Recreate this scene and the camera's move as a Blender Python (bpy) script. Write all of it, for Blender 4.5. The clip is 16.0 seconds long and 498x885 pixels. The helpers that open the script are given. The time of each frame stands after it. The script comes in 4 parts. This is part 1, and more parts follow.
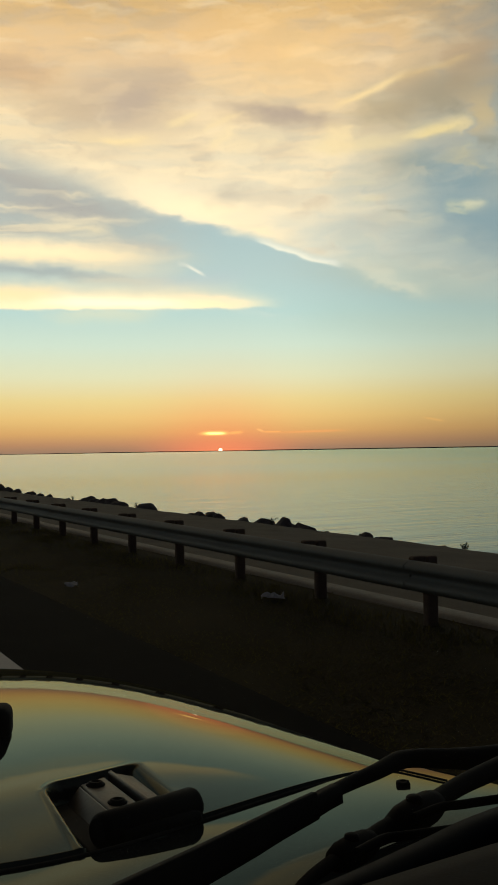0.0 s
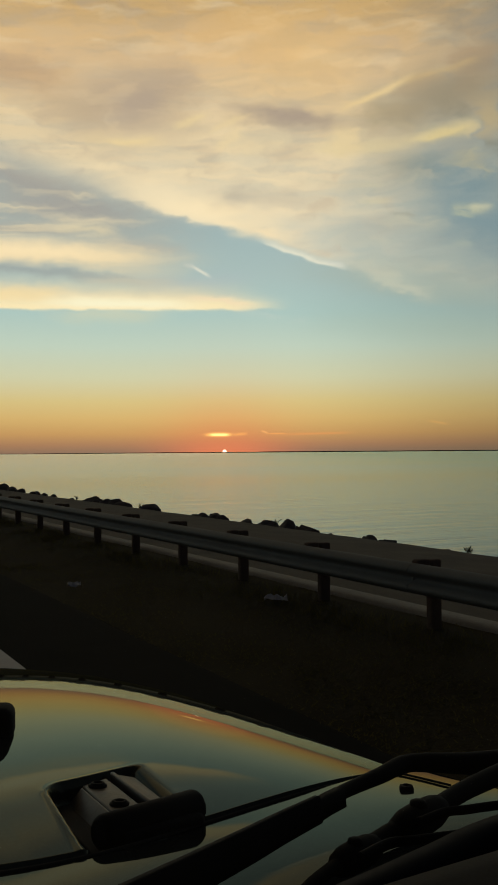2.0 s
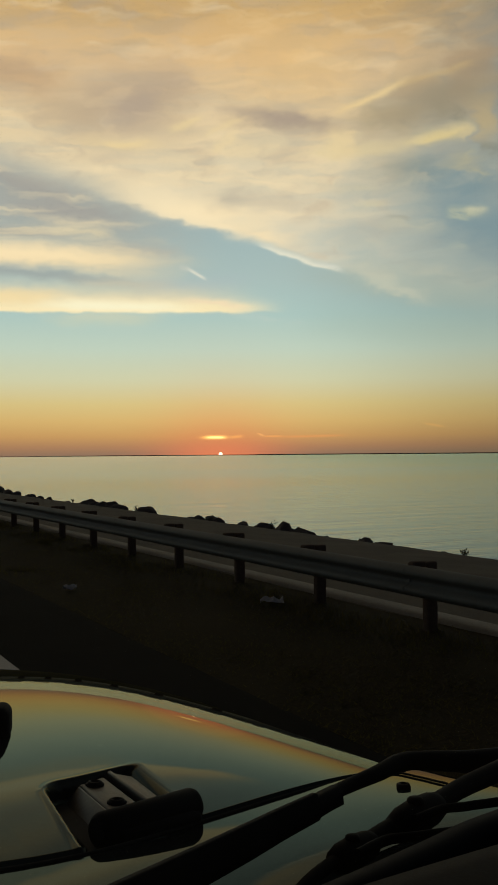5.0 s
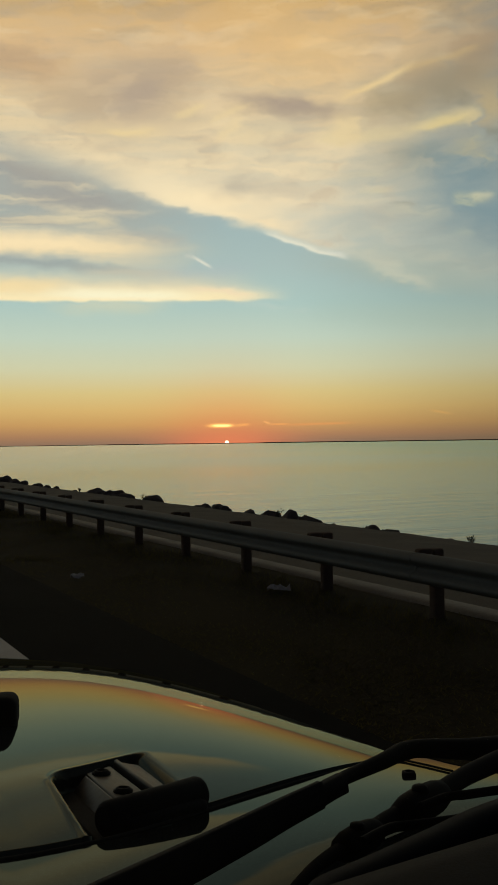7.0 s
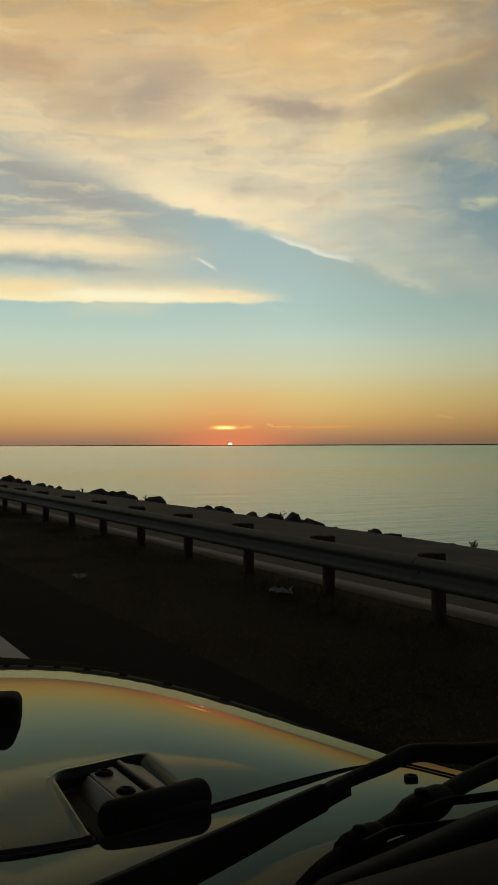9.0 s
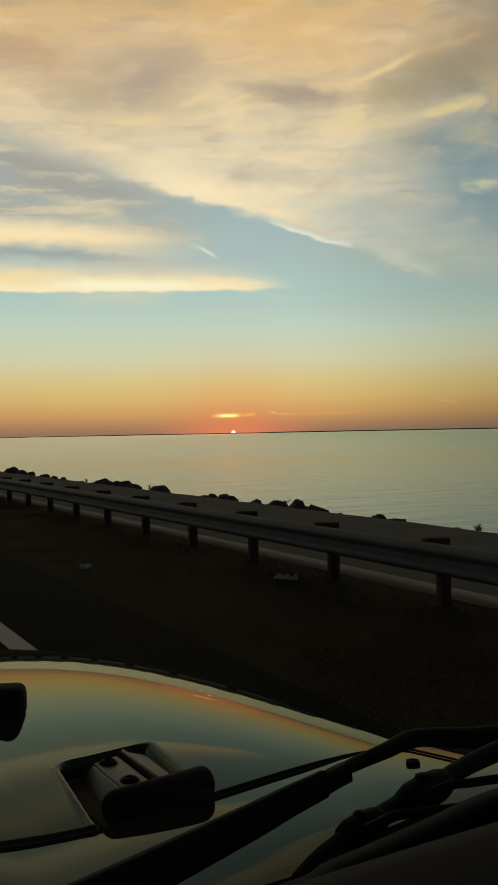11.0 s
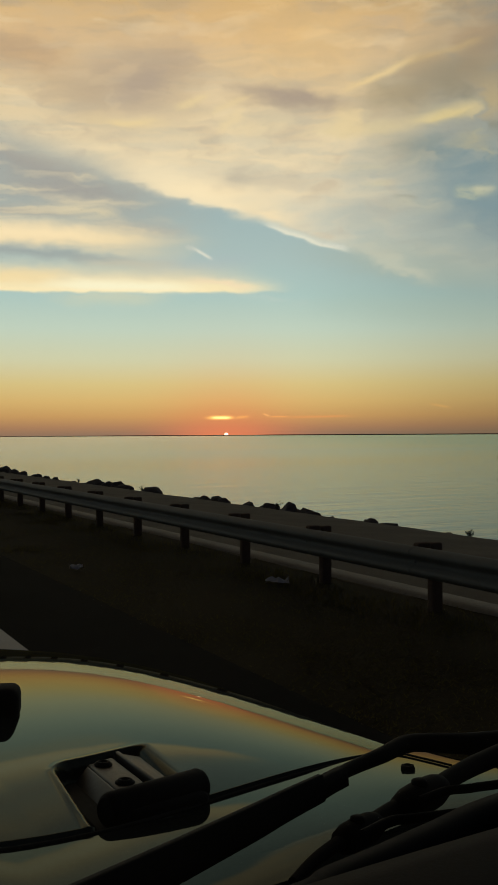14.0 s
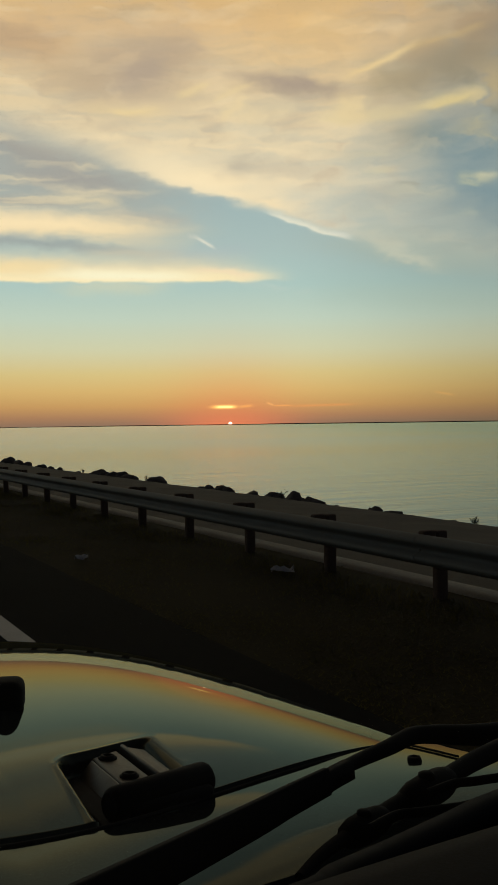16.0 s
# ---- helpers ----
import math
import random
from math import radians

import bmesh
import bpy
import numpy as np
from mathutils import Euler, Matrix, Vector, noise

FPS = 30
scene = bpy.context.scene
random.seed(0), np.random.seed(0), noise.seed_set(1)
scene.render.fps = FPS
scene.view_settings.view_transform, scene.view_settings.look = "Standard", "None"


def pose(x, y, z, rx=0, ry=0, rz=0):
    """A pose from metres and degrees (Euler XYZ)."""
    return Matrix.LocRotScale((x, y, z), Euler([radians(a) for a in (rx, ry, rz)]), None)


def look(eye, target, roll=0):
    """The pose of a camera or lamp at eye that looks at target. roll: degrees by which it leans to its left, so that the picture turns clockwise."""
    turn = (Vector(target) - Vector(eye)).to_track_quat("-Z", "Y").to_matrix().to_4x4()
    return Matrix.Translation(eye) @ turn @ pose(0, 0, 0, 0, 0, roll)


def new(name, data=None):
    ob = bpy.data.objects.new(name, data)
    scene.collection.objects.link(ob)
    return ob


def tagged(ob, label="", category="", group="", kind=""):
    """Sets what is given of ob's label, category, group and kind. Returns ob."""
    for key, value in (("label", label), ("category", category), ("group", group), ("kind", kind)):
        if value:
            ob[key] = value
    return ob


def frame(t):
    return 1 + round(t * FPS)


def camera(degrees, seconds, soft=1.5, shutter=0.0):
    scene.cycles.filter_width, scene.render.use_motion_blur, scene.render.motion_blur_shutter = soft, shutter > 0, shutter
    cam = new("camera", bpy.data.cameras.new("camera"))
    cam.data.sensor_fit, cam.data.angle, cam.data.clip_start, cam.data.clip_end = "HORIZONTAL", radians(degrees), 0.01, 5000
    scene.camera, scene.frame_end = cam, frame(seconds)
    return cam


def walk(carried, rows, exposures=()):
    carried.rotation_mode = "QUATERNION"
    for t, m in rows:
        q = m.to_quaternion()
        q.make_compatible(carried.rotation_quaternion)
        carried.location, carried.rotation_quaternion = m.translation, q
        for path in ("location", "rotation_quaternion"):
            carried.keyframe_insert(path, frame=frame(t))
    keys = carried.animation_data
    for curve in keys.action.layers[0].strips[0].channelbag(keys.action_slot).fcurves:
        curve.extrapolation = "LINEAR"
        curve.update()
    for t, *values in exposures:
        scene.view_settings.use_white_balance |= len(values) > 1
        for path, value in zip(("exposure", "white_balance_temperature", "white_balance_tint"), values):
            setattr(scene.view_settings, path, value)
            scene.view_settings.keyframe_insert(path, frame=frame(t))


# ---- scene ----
# The road runs along +y, x points from the lane to the sea, z = 0 is the road.
# ---- camera ----
cam = camera(29.0, 16.0, soft=1.7)
PATH = [
    (0.0, -0.0022, -0.0014, 1.6524, 90.45, 0.91, -27.76),
    (0.5, 0.0069, -0.0014, 1.6528, 90.62, 1.74, -27.71),
    (1.0, 0.0018, -0.0029, 1.6531, 90.41, 1.25, -27.64),
    (1.5, -0.0014, 0.0013, 1.6529, 90.42, 0.58, -27.64),
    (2.0, -0.0014, 0.0031, 1.6518, 90.55, 0.42, -27.51),
    (2.5, 0.0015, -0.0011, 1.6498, 90.94, 0.69, -27.41),
    (3.0, 0.0038, -0.0053, 1.6513, 90.82, 1.07, -27.14),
    (3.5, 0.0050, -0.0033, 1.6515, 90.33, 0.98, -27.51),
    (4.0, 0.0058, -0.0036, 1.6516, 90.01, 1.20, -27.41),
    (4.2, 0.0040, -0.0024, 1.6471, 90.70, 1.14, -27.53),
    (6.3, -0.0062, 0.0034, 1.6509, 90.34, 0.07, -27.74),
    (6.5, -0.0060, -0.0019, 1.6513, 90.27, 0.32, -27.47),
    (7.0, -0.0009, 0.0009, 1.6494, 90.00, 0.77, -27.37),
    (7.5, -0.0048, 0.0010, 1.6493, 89.76, -0.03, -27.53),
    (8.0, -0.0029, 0.0041, 1.6504, 89.74, 0.33, -27.36),
    (8.5, -0.0026, 0.0002, 1.6485, 90.01, 0.50, -27.28),
    (9.0, -0.0049, -0.0000, 1.6496, 90.14, 0.12, -27.18),
    (9.2, -0.0027, -0.0018, 1.6495, 90.15, 0.38, -27.23),
    (11.3, -0.0000, -0.0060, 1.6522, 89.08, 1.02, -26.98),
    (11.5, 0.0007, 0.0004, 1.6518, 88.67, 0.58, -27.17),
    (12.0, -0.0052, -0.0051, 1.6534, 89.61, 0.37, -27.21),
    (12.5, -0.0038, -0.0012, 1.6524, 89.74, 0.55, -27.30),
    (13.0, -0.0025, 0.0011, 1.6536, 89.28, 0.68, -27.34),
    (13.5, 0.0006, -0.0006, 1.6543, 89.39, 1.21, -27.11),
    (14.0, -0.0074, -0.0028, 1.6528, 89.54, 0.31, -27.41),
    (14.5, -0.0015, -0.0036, 1.6543, 89.29, 1.20, -27.29),
    (15.0, 0.0005, -0.0006, 1.6539, 89.33, 1.31, -27.37),
    (15.5, -0.0070, 0.0018, 1.6545, 88.72, 0.46, -27.60),
    (16.0, -0.0010, 0.0067, 1.6540, 88.89, 0.75, -27.17),
]
walk(cam, [(t, pose(x, y, z, rx, ry, rz)) for t, x, y, z, rx, ry, rz in PATH], exposures=[(0.0, 0.27), (0.3, -0.04), (16.0, -0.04)])

# ---- world: dusk sky with a cloud deck, the sun's last sliver on the horizon ----
SUN_AZ, SUN_EL = 26.06, 0.02


def lin(r, g, b, a=1.0):
    """Linear colour from 0..255 display values."""
    f = lambda c: c / 12.92 if c <= 0.04045 else ((c + 0.055) / 1.055) ** 2.4
    return (f(r / 255), f(g / 255), f(b / 255), a)


class Nodes:
    """Short hand for building node trees."""

    def __init__(self, tree):
        self.tree = tree
        tree.nodes.clear()

    def add(self, kind, **props):
        n = self.tree.nodes.new(kind)
        for k, v in props.items():
            setattr(n, k, v)
        return n

    def put(self, socket, v):
        if isinstance(v, bpy.types.NodeSocket):
            self.tree.links.new(v, socket)
        else:
            socket.default_value = v

    def m(self, op, a, b=0.0, c=None, clamp=False):
        n = self.add("ShaderNodeMath", operation=op, use_clamp=clamp)
        self.put(n.inputs[0], a)
        self.put(n.inputs[1], b)
        if c is not None:
            self.put(n.inputs[2], c)
        return n.outputs[0]

    def step(self, v, lo, hi, to_lo=0.0, to_hi=1.0):
        n = self.add("ShaderNodeMapRange", interpolation_type="SMOOTHSTEP")
        for s, x in zip(n.inputs, (v, lo, hi, to_lo, to_hi)):
            self.put(s, x)
        return n.outputs[0]

    def mix(self, f, a, b, blend="MIX"):
        n = self.add("ShaderNodeMix", data_type="RGBA", blend_type=blend)
        self.put(n.inputs[0], f)
        self.put(n.inputs[6], a)
        self.put(n.inputs[7], b)
        return n.outputs[2]

    def xyz(self, x, y, z):
        n = self.add("ShaderNodeCombineXYZ")
        for s, v in zip(n.inputs, (x, y, z)):
            self.put(s, v)
        return n.outputs[0]

    def sep(self, v):
        n = self.add("ShaderNodeSeparateXYZ")
        self.put(n.inputs[0], v)
        return n.outputs

    def noise(self, vec, scale, detail=3.0, rough=0.5, warp=0.0):
        n = self.add("ShaderNodeTexNoise")
        self.put(n.inputs["Vector"], vec)
        for k, v in (("Scale", scale), ("Detail", detail), ("Roughness", rough), ("Distortion", warp)):
            n.inputs[k].default_value = v
        return n.outputs["Fac"]

    def map(self, vec, loc=(0, 0, 0), rot=(0, 0, 0), scale=(1, 1, 1), kind="POINT"):
        n = self.add("ShaderNodeMapping", vector_type=kind)
        self.put(n.inputs[0], vec)
        n.inputs[1].default_value, n.inputs[2].default_value, n.inputs[3].default_value = loc, rot, scale
        return n.outputs[0]

    def ramp(self, f, stops, mode="LINEAR"):
        n = self.add("ShaderNodeValToRGB")
        n.color_ramp.interpolation = mode
        e = n.color_ramp.elements
        while len(e) < len(stops):
            e.new(0.5)
        for el, (p, c) in zip(e, stops):
            el.position, el.color = p, c
        self.put(n.inputs[0], f)
        return n.outputs[0]


world = bpy.data.worlds.new("dusk_sky")
scene.world = world
world.use_nodes = True
W = Nodes(world.node_tree)
ray_way = W.add("ShaderNodeTexCoord").outputs["Generated"]
dx, dy, dz = W.sep(ray_way)
AZ = W.m("MULTIPLY", W.m("ARCTAN2", dx, dy), 57.29578)
EL = W.m("MULTIPLY", W.m("ARCSINE", dz), 57.29578)
OFF = W.m("SUBTRACT", AZ, SUN_AZ)
FAR = W.m("ABSOLUTE", OFF)

# clear air: warm at the horizon, pale green, then blue overhead
clear = W.ramp(
    W.m("DIVIDE", W.m("MAXIMUM", EL, 0.0), 40.0),
    [
        (0.000, lin(144, 116, 94)), (0.012, lin(176, 131, 94)), (0.028, lin(206, 159, 98)), (0.050, lin(220, 183, 114)),
        (0.075, lin(220, 198, 134)), (0.110, lin(212, 211, 172)), (0.155, lin(196, 212, 192)), (0.205, lin(176, 202, 194)),
        (0.260, lin(172, 193, 188)), (0.340, lin(160, 182, 182)), (0.450, lin(128, 154, 162)), (0.700, lin(74, 84, 88)),
        (1.000, lin(40, 46, 48)),
    ],
)
# the glow round the sun and the duller air to either side of it
low = W.m("EXPONENT", W.m("MULTIPLY", EL, -0.60))
near_sun = W.m("EXPONENT", W.m("MULTIPLY", W.m("POWER", W.m("DIVIDE", FAR, 3.6), 2.0), -1.0))
glow = W.m("MULTIPLY", W.m("MULTIPLY", low, near_sun), 0.75)
clear = W.mix(glow, clear, lin(252, 136, 88))
dull = W.m("MULTIPLY", W.step(OFF, 3.0, 22.0), W.m("EXPONENT", W.m("MULTIPLY", EL, -0.22)))
clear = W.mix(W.m("MULTIPLY", dull, 0.62), clear, lin(108, 98, 74))
dull_left = W.m("MULTIPLY", W.step(OFF, -3.0, -22.0), W.m("EXPONENT", W.m("MULTIPLY", EL, -0.45)))
clear = W.mix(W.m("MULTIPLY", dull_left, 0.34), clear, lin(142, 106, 78))
cool_right = W.m("MULTIPLY", W.step(OFF, 2.0, 18.0), W.step(EL, 4.0, 14.0))
clear = W.mix(W.m("MULTIPLY", cool_right, 0.55), clear, lin(104, 138, 146))

# cloud space, gently stirred, and the fibres of the ice cloud
flat = W.xyz(AZ, EL, 0.0)
stir = W.noise(W.map(flat, scale=(0.16, 0.34, 1.0)), 1.0, 4.0, 0.55)
stir2 = W.noise(W.map(flat, loc=(31.0, 7.0, 0.0), scale=(0.5, 1.2, 1.0)), 1.0, 2.5, 0.5)
stir3 = W.noise(W.map(flat, loc=(11.0, 3.0, 0.0), scale=(1.1, 2.0, 1.0)), 1.0, 2.0, 0.5)
EW = W.m("ADD", EL, W.m("ADD", W.m("MULTIPLY", W.m("SUBTRACT", stir, 0.5), 0.9), W.m("MULTIPLY", W.m("SUBTRACT", stir2, 0.5), 0.5)))
EW = W.m("ADD", EW, W.m("MULTIPLY", W.m("SUBTRACT", stir3, 0.5), 0.30))
AW = W.m("ADD", AZ, W.m("ADD", W.m("MULTIPLY", W.m("SUBTRACT", stir2, 0.5), 2.0), W.m("MULTIPLY", W.m("SUBTRACT", stir3, 0.5), 0.9)))
stirred = W.xyz(AW, EW, 0.0)
low_stir = W.m("ADD", EL, W.m("ADD", W.m("MULTIPLY", W.m("SUBTRACT", stir2, 0.5), 0.38), W.m("MULTIPLY", W.m("SUBTRACT", stir3, 0.5), 0.16)))
STIRRED, CALM, STILL = (AW, EW), (AZ, low_stir), (AZ, EL)
fibre = W.noise(W.map(stirred, loc=(5.0, 2.0, 0.0), rot=(0, 0, radians(-9)), scale=(0.26, 0.95, 1.0)), 1.0, 3.0, 0.5, 0.3)
puff = W.noise(W.map(stirred, loc=(17.0, 6.0, 0.0), rot=(0, 0, radians(16)), scale=(0.42, 0.80, 1.0)), 1.0, 3.0, 0.5, 0.5)
layers = W.noise(W.map(stirred, loc=(2.0, 4.0, 0.0), rot=(0, 0, radians(4)), scale=(0.16, 1.00, 1.0)), 1.0, 3.0, 0.5, 0.3)
ragged = W.step(fibre, 0.36, 0.60)
tufted = W.step(puff, 0.38, 0.58)


def streak_group():
    """A soft long cloud in its own axes: a runs along it, b across it."""
    g = bpy.data.node_groups.new("cloud_streak", "ShaderNodeTree")
    for name in ("x", "y", "ax", "ay", "a0", "bx", "by", "b0", "above", "below", "sharp", "ends", "bend", "amount"):
        g.interface.new_socket(name, in_out="INPUT", socket_type="NodeSocketFloat")
    g.interface.new_socket("mask", in_out="OUTPUT", socket_type="NodeSocketFloat")
    n = Nodes(g)
    x, y, ax, ay, a0, bx, by, b0, above, below, sharp, ends, bend, amount = n.add("NodeGroupInput").outputs[:14]
    a = n.m("MULTIPLY_ADD", x, ax, n.m("MULTIPLY_ADD", y, ay, a0))
    b = n.m("MULTIPLY_ADD", x, bx, n.m("MULTIPLY_ADD", y, by, b0))
    b = n.m("SUBTRACT", b, n.m("MULTIPLY", n.m("MULTIPLY", a, a), bend))
    across = n.m("ADD", n.m("DIVIDE", n.m("MAXIMUM", b, 0.0), above), n.m("DIVIDE", n.m("MINIMUM", b, 0.0), below))
    r = n.m("ADD", n.m("POWER", n.m("ABSOLUTE", a), ends), n.m("POWER", n.m("ABSOLUTE", across), sharp))
    n.put(n.add("NodeGroupOutput").inputs[0], n.m("MULTIPLY", n.m("EXPONENT", n.m("MULTIPLY", r, -1.0)), amount))
    return g


STREAK = streak_group()


def streak(az, el, length, above, below, slope, amount=1.0, sharp=2.0, space=STIRRED, ends=4.0, bend=0.0):
    """Half length, fade upwards and downwards in degrees, slope in degrees; bend lifts the ends."""
    c, s = math.cos(radians(slope)), math.sin(radians(slope))
    n = W.add("ShaderNodeGroup", node_tree=STREAK)
    values = (*space, c / length, s / length, -(az * c + el * s) / length, -s, c, az * s - el * c, above, below, sharp, ends, bend, amount)
    for socket, v in zip(n.inputs, values):
        W.put(socket, v)
    return n.outputs[0]


def lay(sky, mask, colour):
    return W.mix(mask, sky, colour)


def torn(mask, by):
    return W.m("MULTIPLY", mask, by)


# the deck: everything above a slanting lower edge, torn open towards the north
slant = W.m("ADD", W.m("MULTIPLY", W.m("SUBTRACT", AZ, 27.44), -0.264), 12.80)
slant = W.m("SUBTRACT", slant, W.m("MULTIPLY", W.step(AZ, 27.0, 34.0), 0.55))
rise = W.m("SUBTRACT", W.m("ADD", W.m("MULTIPLY", EW, 0.45), W.m("MULTIPLY", EL, 0.55)), slant)
edge_soft = W.step(rise, -0.24, 0.42)
edge_wide = W.step(rise, -0.9, 1.6)
crisp = W.m("MULTIPLY", W.step(AZ, 15.0, 27.0), W.step(AZ, 36.5, 32.5))
deck = W.m("ADD", W.m("MULTIPLY", edge_soft, crisp), W.m("MULTIPLY", edge_wide, W.m("SUBTRACT", 1.0, crisp)))
thin = W.step(layers, 0.34, 0.60, 0.80, 1.0)
east = W.m("ADD", AZ, W.m("MULTIPLY", EL, -0.62))
fade_right = W.step(W.m("ADD", east, W.m("MULTIPLY", W.m("SUBTRACT", puff, 0.5), 9.0)), 20.5, 31.5, 1.0, 0.34)
deck = W.m("MULTIPLY", W.m("MULTIPLY", deck, thin), fade_right)

deck_colour = W.ramp(
    W.m("DIVIDE", EL, 40.0),
    [(0.20, lin(206, 206, 182)), (0.29, lin(226, 216, 188)), (0.36, lin(236, 219, 182)), (0.44, lin(230, 210, 170)), (0.50, lin(226, 200, 156)), (0.56, lin(226, 192, 142)),
     (0.62, lin(208, 172, 116)), (0.78, lin(120, 96, 70)), (1.0, lin(44, 40, 38))],
)
deck_colour = W.mix(W.step(puff, 0.52, 0.28, 0.0, 0.36), deck_colour, lin(192, 172, 146))
deck_colour = W.mix(W.step(fibre, 0.48, 0.74, 0.0, 0.34), deck_colour, lin(254, 231, 186))
deck_colour = W.mix(W.step(fibre, 0.50, 0.28, 0.0, 0.20), deck_colour, lin(196, 182, 158))
shine = W.m("MULTIPLY", W.m("MULTIPLY", W.step(rise, 1.9, 0.2), W.step(AZ, 17.0, 22.5)), W.step(AZ, 33.0, 25.5))
deck_colour = W.mix(W.m("MULTIPLY", shine, 0.8), deck_colour, lin(252, 228, 180))

sky = clear
# shadowed layers under the deck's southern end
sky = lay(sky, streak(16.04, 14.05, 7.73, 2.50, 2.50, -6.4, 0.85), lin(172, 174, 164))
sky = lay(sky, streak(14.78, 15.48, 3.78, 0.73, 0.87, -14.7, 0.8), lin(168, 163, 153))
sky = lay(sky, streak(17.17, 14.11, 3.57, 0.47, 0.60, -3.6, 0.65), lin(166, 162, 154))
sky = lay(sky, streak(14.09, 12.85, 3.02, 0.30, 0.33, 0.9, 0.6), lin(172, 164, 152))
sky = lay(sky, streak(21.22, 12.10, 2.49, 0.40, 0.40, -4.1, 0.55), lin(172, 172, 164))
sky = lay(sky, torn(streak(17.30, 13.57, 2.44, 0.27, 0.27, -3.4, 0.55), ragged), lin(214, 202, 172))
sky = lay(sky, streak(18.18, 12.98, 1.72, 0.30, 0.27, -1.7, 0.75), lin(222, 208, 172))
sky = lay(sky, torn(torn(torn(W.step(EL, 9.3, 11.0, 0.0, 0.6), W.step(rise, 0.2, -0.6)), W.step(AZ, 25.0, 17.0)), W.step(layers, 0.48, 0.66)), lin(226, 212, 176))
sky = lay(sky, streak(13.88, 11.39, 8.49, 0.87, 0.67, -0.6, 0.92), lin(242, 219, 172))
sky = lay(sky, streak(13.65, 11.51, 6.40, 0.60, 0.47, -1.0, 0.9), lin(254, 231, 184))
sky = lay(sky, torn(streak(21.79, 10.94, 2.42, 0.73, 0.73, 4.3, 0.4), ragged), lin(212, 206, 180))
sky = lay(sky, streak(14.88, 10.42, 7.82, 0.30, 0.37, -3.0, 0.8), lin(156, 166, 164))
sky = lay(sky, streak(24.36, 10.01, 3.01, 0.47, 0.47, 2.4, 0.45), lin(172, 188, 190))
sky = lay(sky, torn(streak(20.21, 10.08, 2.48, 0.27, 0.27, 1.4, 0.5), ragged), lin(206, 200, 176))
# the long bright bar
sky = lay(sky, streak(12.91, 8.91, 13.79, 0.87, 0.30, -0.3, 0.85, space=CALM, ends=10.0), lin(246, 224, 176))
sky = lay(sky, streak(12.90, 8.44, 15.74, 0.50, 0.13, 0.4, 0.97, sharp=2.5, space=CALM, ends=16.0), lin(255, 236, 186))
sky = lay(sky, streak(19.89, 8.69, 4.12, 0.40, 0.23, -0.6, 0.9, space=CALM), lin(255, 248, 210))
sky = lay(sky, streak(25.69, 8.92, 1.69, 0.23, 0.23, -6.4, 0.7), lin(250, 226, 186))
sky = lay(sky, streak(13.73, 9.09, 2.69, 0.47, 0.33, 0.9, 0.55), lin(255, 226, 164))
sky = lay(sky, streak(19.37, 8.16, 2.96, 0.13, 0.47, 0.6, 0.45), lin(222, 216, 178))
sky = lay(sky, torn(streak(29.03, 8.12, 1.69, 0.17, 0.20, -8.6, 0.35), ragged), lin(206, 214, 200))
# veils north of the deck
sky = lay(sky, streak(36.92, 9.63, 5.60, 1.53, 0.87, -9.5, 0.55, ends=3.0), lin(176, 186, 170))
sky = lay(sky, streak(36.27, 9.68, 2.38, 0.53, 0.30, -22.2, 0.75, ends=3.0), lin(204, 206, 184))
sky = lay(sky, torn(streak(39.09, 10.28, 3.43, 0.47, 0.40, -10.6, 0.5), ragged), lin(190, 196, 178))
sky = lay(sky, streak(36.90, 7.29, 5.55, 1.13, 0.80, -5.1, 0.25), lin(172, 190, 172))
# deck and its own relief
sky = W.mix(deck, sky, deck_colour)
sky = lay(sky, streak(30.77, 11.46, 2.49, 0.23, 0.10, -18.4, 0.85, space=CALM, ends=6.0, bend=0.05), lin(236, 232, 208))
sky = lay(sky, streak(24.16, 13.85, 4.06, 1.33, 0.30, -15.5, 0.8, ends=3.0), lin(255, 235, 192))
sky = lay(sky, torn(streak(32.51, 10.90, 0.79, 0.27, 0.17, -14.5, 0.6), tufted), lin(222, 222, 206))
sky = lay(sky, torn(streak(20.84, 20.18, 4.00, 2.07, 1.93, 6.4, 0.8), W.step(puff, 0.30, 0.56, 0.35, 1.0)), lin(184, 164, 140))
sky = lay(sky, streak(21.05, 19.71, 1.46, 0.93, 0.93, 14.3, 0.5), lin(174, 158, 142))
sky = lay(sky, streak(17.04, 19.55, 2.12, 1.00, 1.00, -6.0, 0.45), lin(188, 166, 136))
sky = lay(sky, streak(14.34, 21.29, 2.54, 1.00, 1.13, -2.4, 0.55), lin(184, 150, 116))
sky = lay(sky, streak(23.65, 21.36, 1.17, 0.67, 0.73, -1.4, 0.35), lin(188, 164, 136))
sky = lay(sky, torn(streak(30.14, 19.17, 4.04, 0.47, 0.57, -8.1, 0.85), W.step(puff, 0.30, 0.52, 0.45, 1.0)), lin(174, 158, 140))
sky = lay(sky, torn(streak(34.13, 19.03, 2.65, 0.43, 0.53, 4.4, 0.55), ragged), lin(178, 162, 136))
sky = lay(sky, streak(29.98, 19.28, 1.51, 0.30, 0.33, -5.9, 0.5), lin(164, 150, 138))
sky = lay(sky, streak(36.11, 19.28, 1.99, 0.87, 1.13, -9.6, 0.75), lin(176, 160, 128))
sky = lay(sky, streak(39.67, 20.11, 2.90, 1.13, 1.53, 6.9, 0.72), lin(166, 150, 120))
sky = lay(sky, torn(streak(40.00, 19.17, 1.31, 0.53, 0.67, -14.0, 0.45), tufted), lin(150, 142, 118))
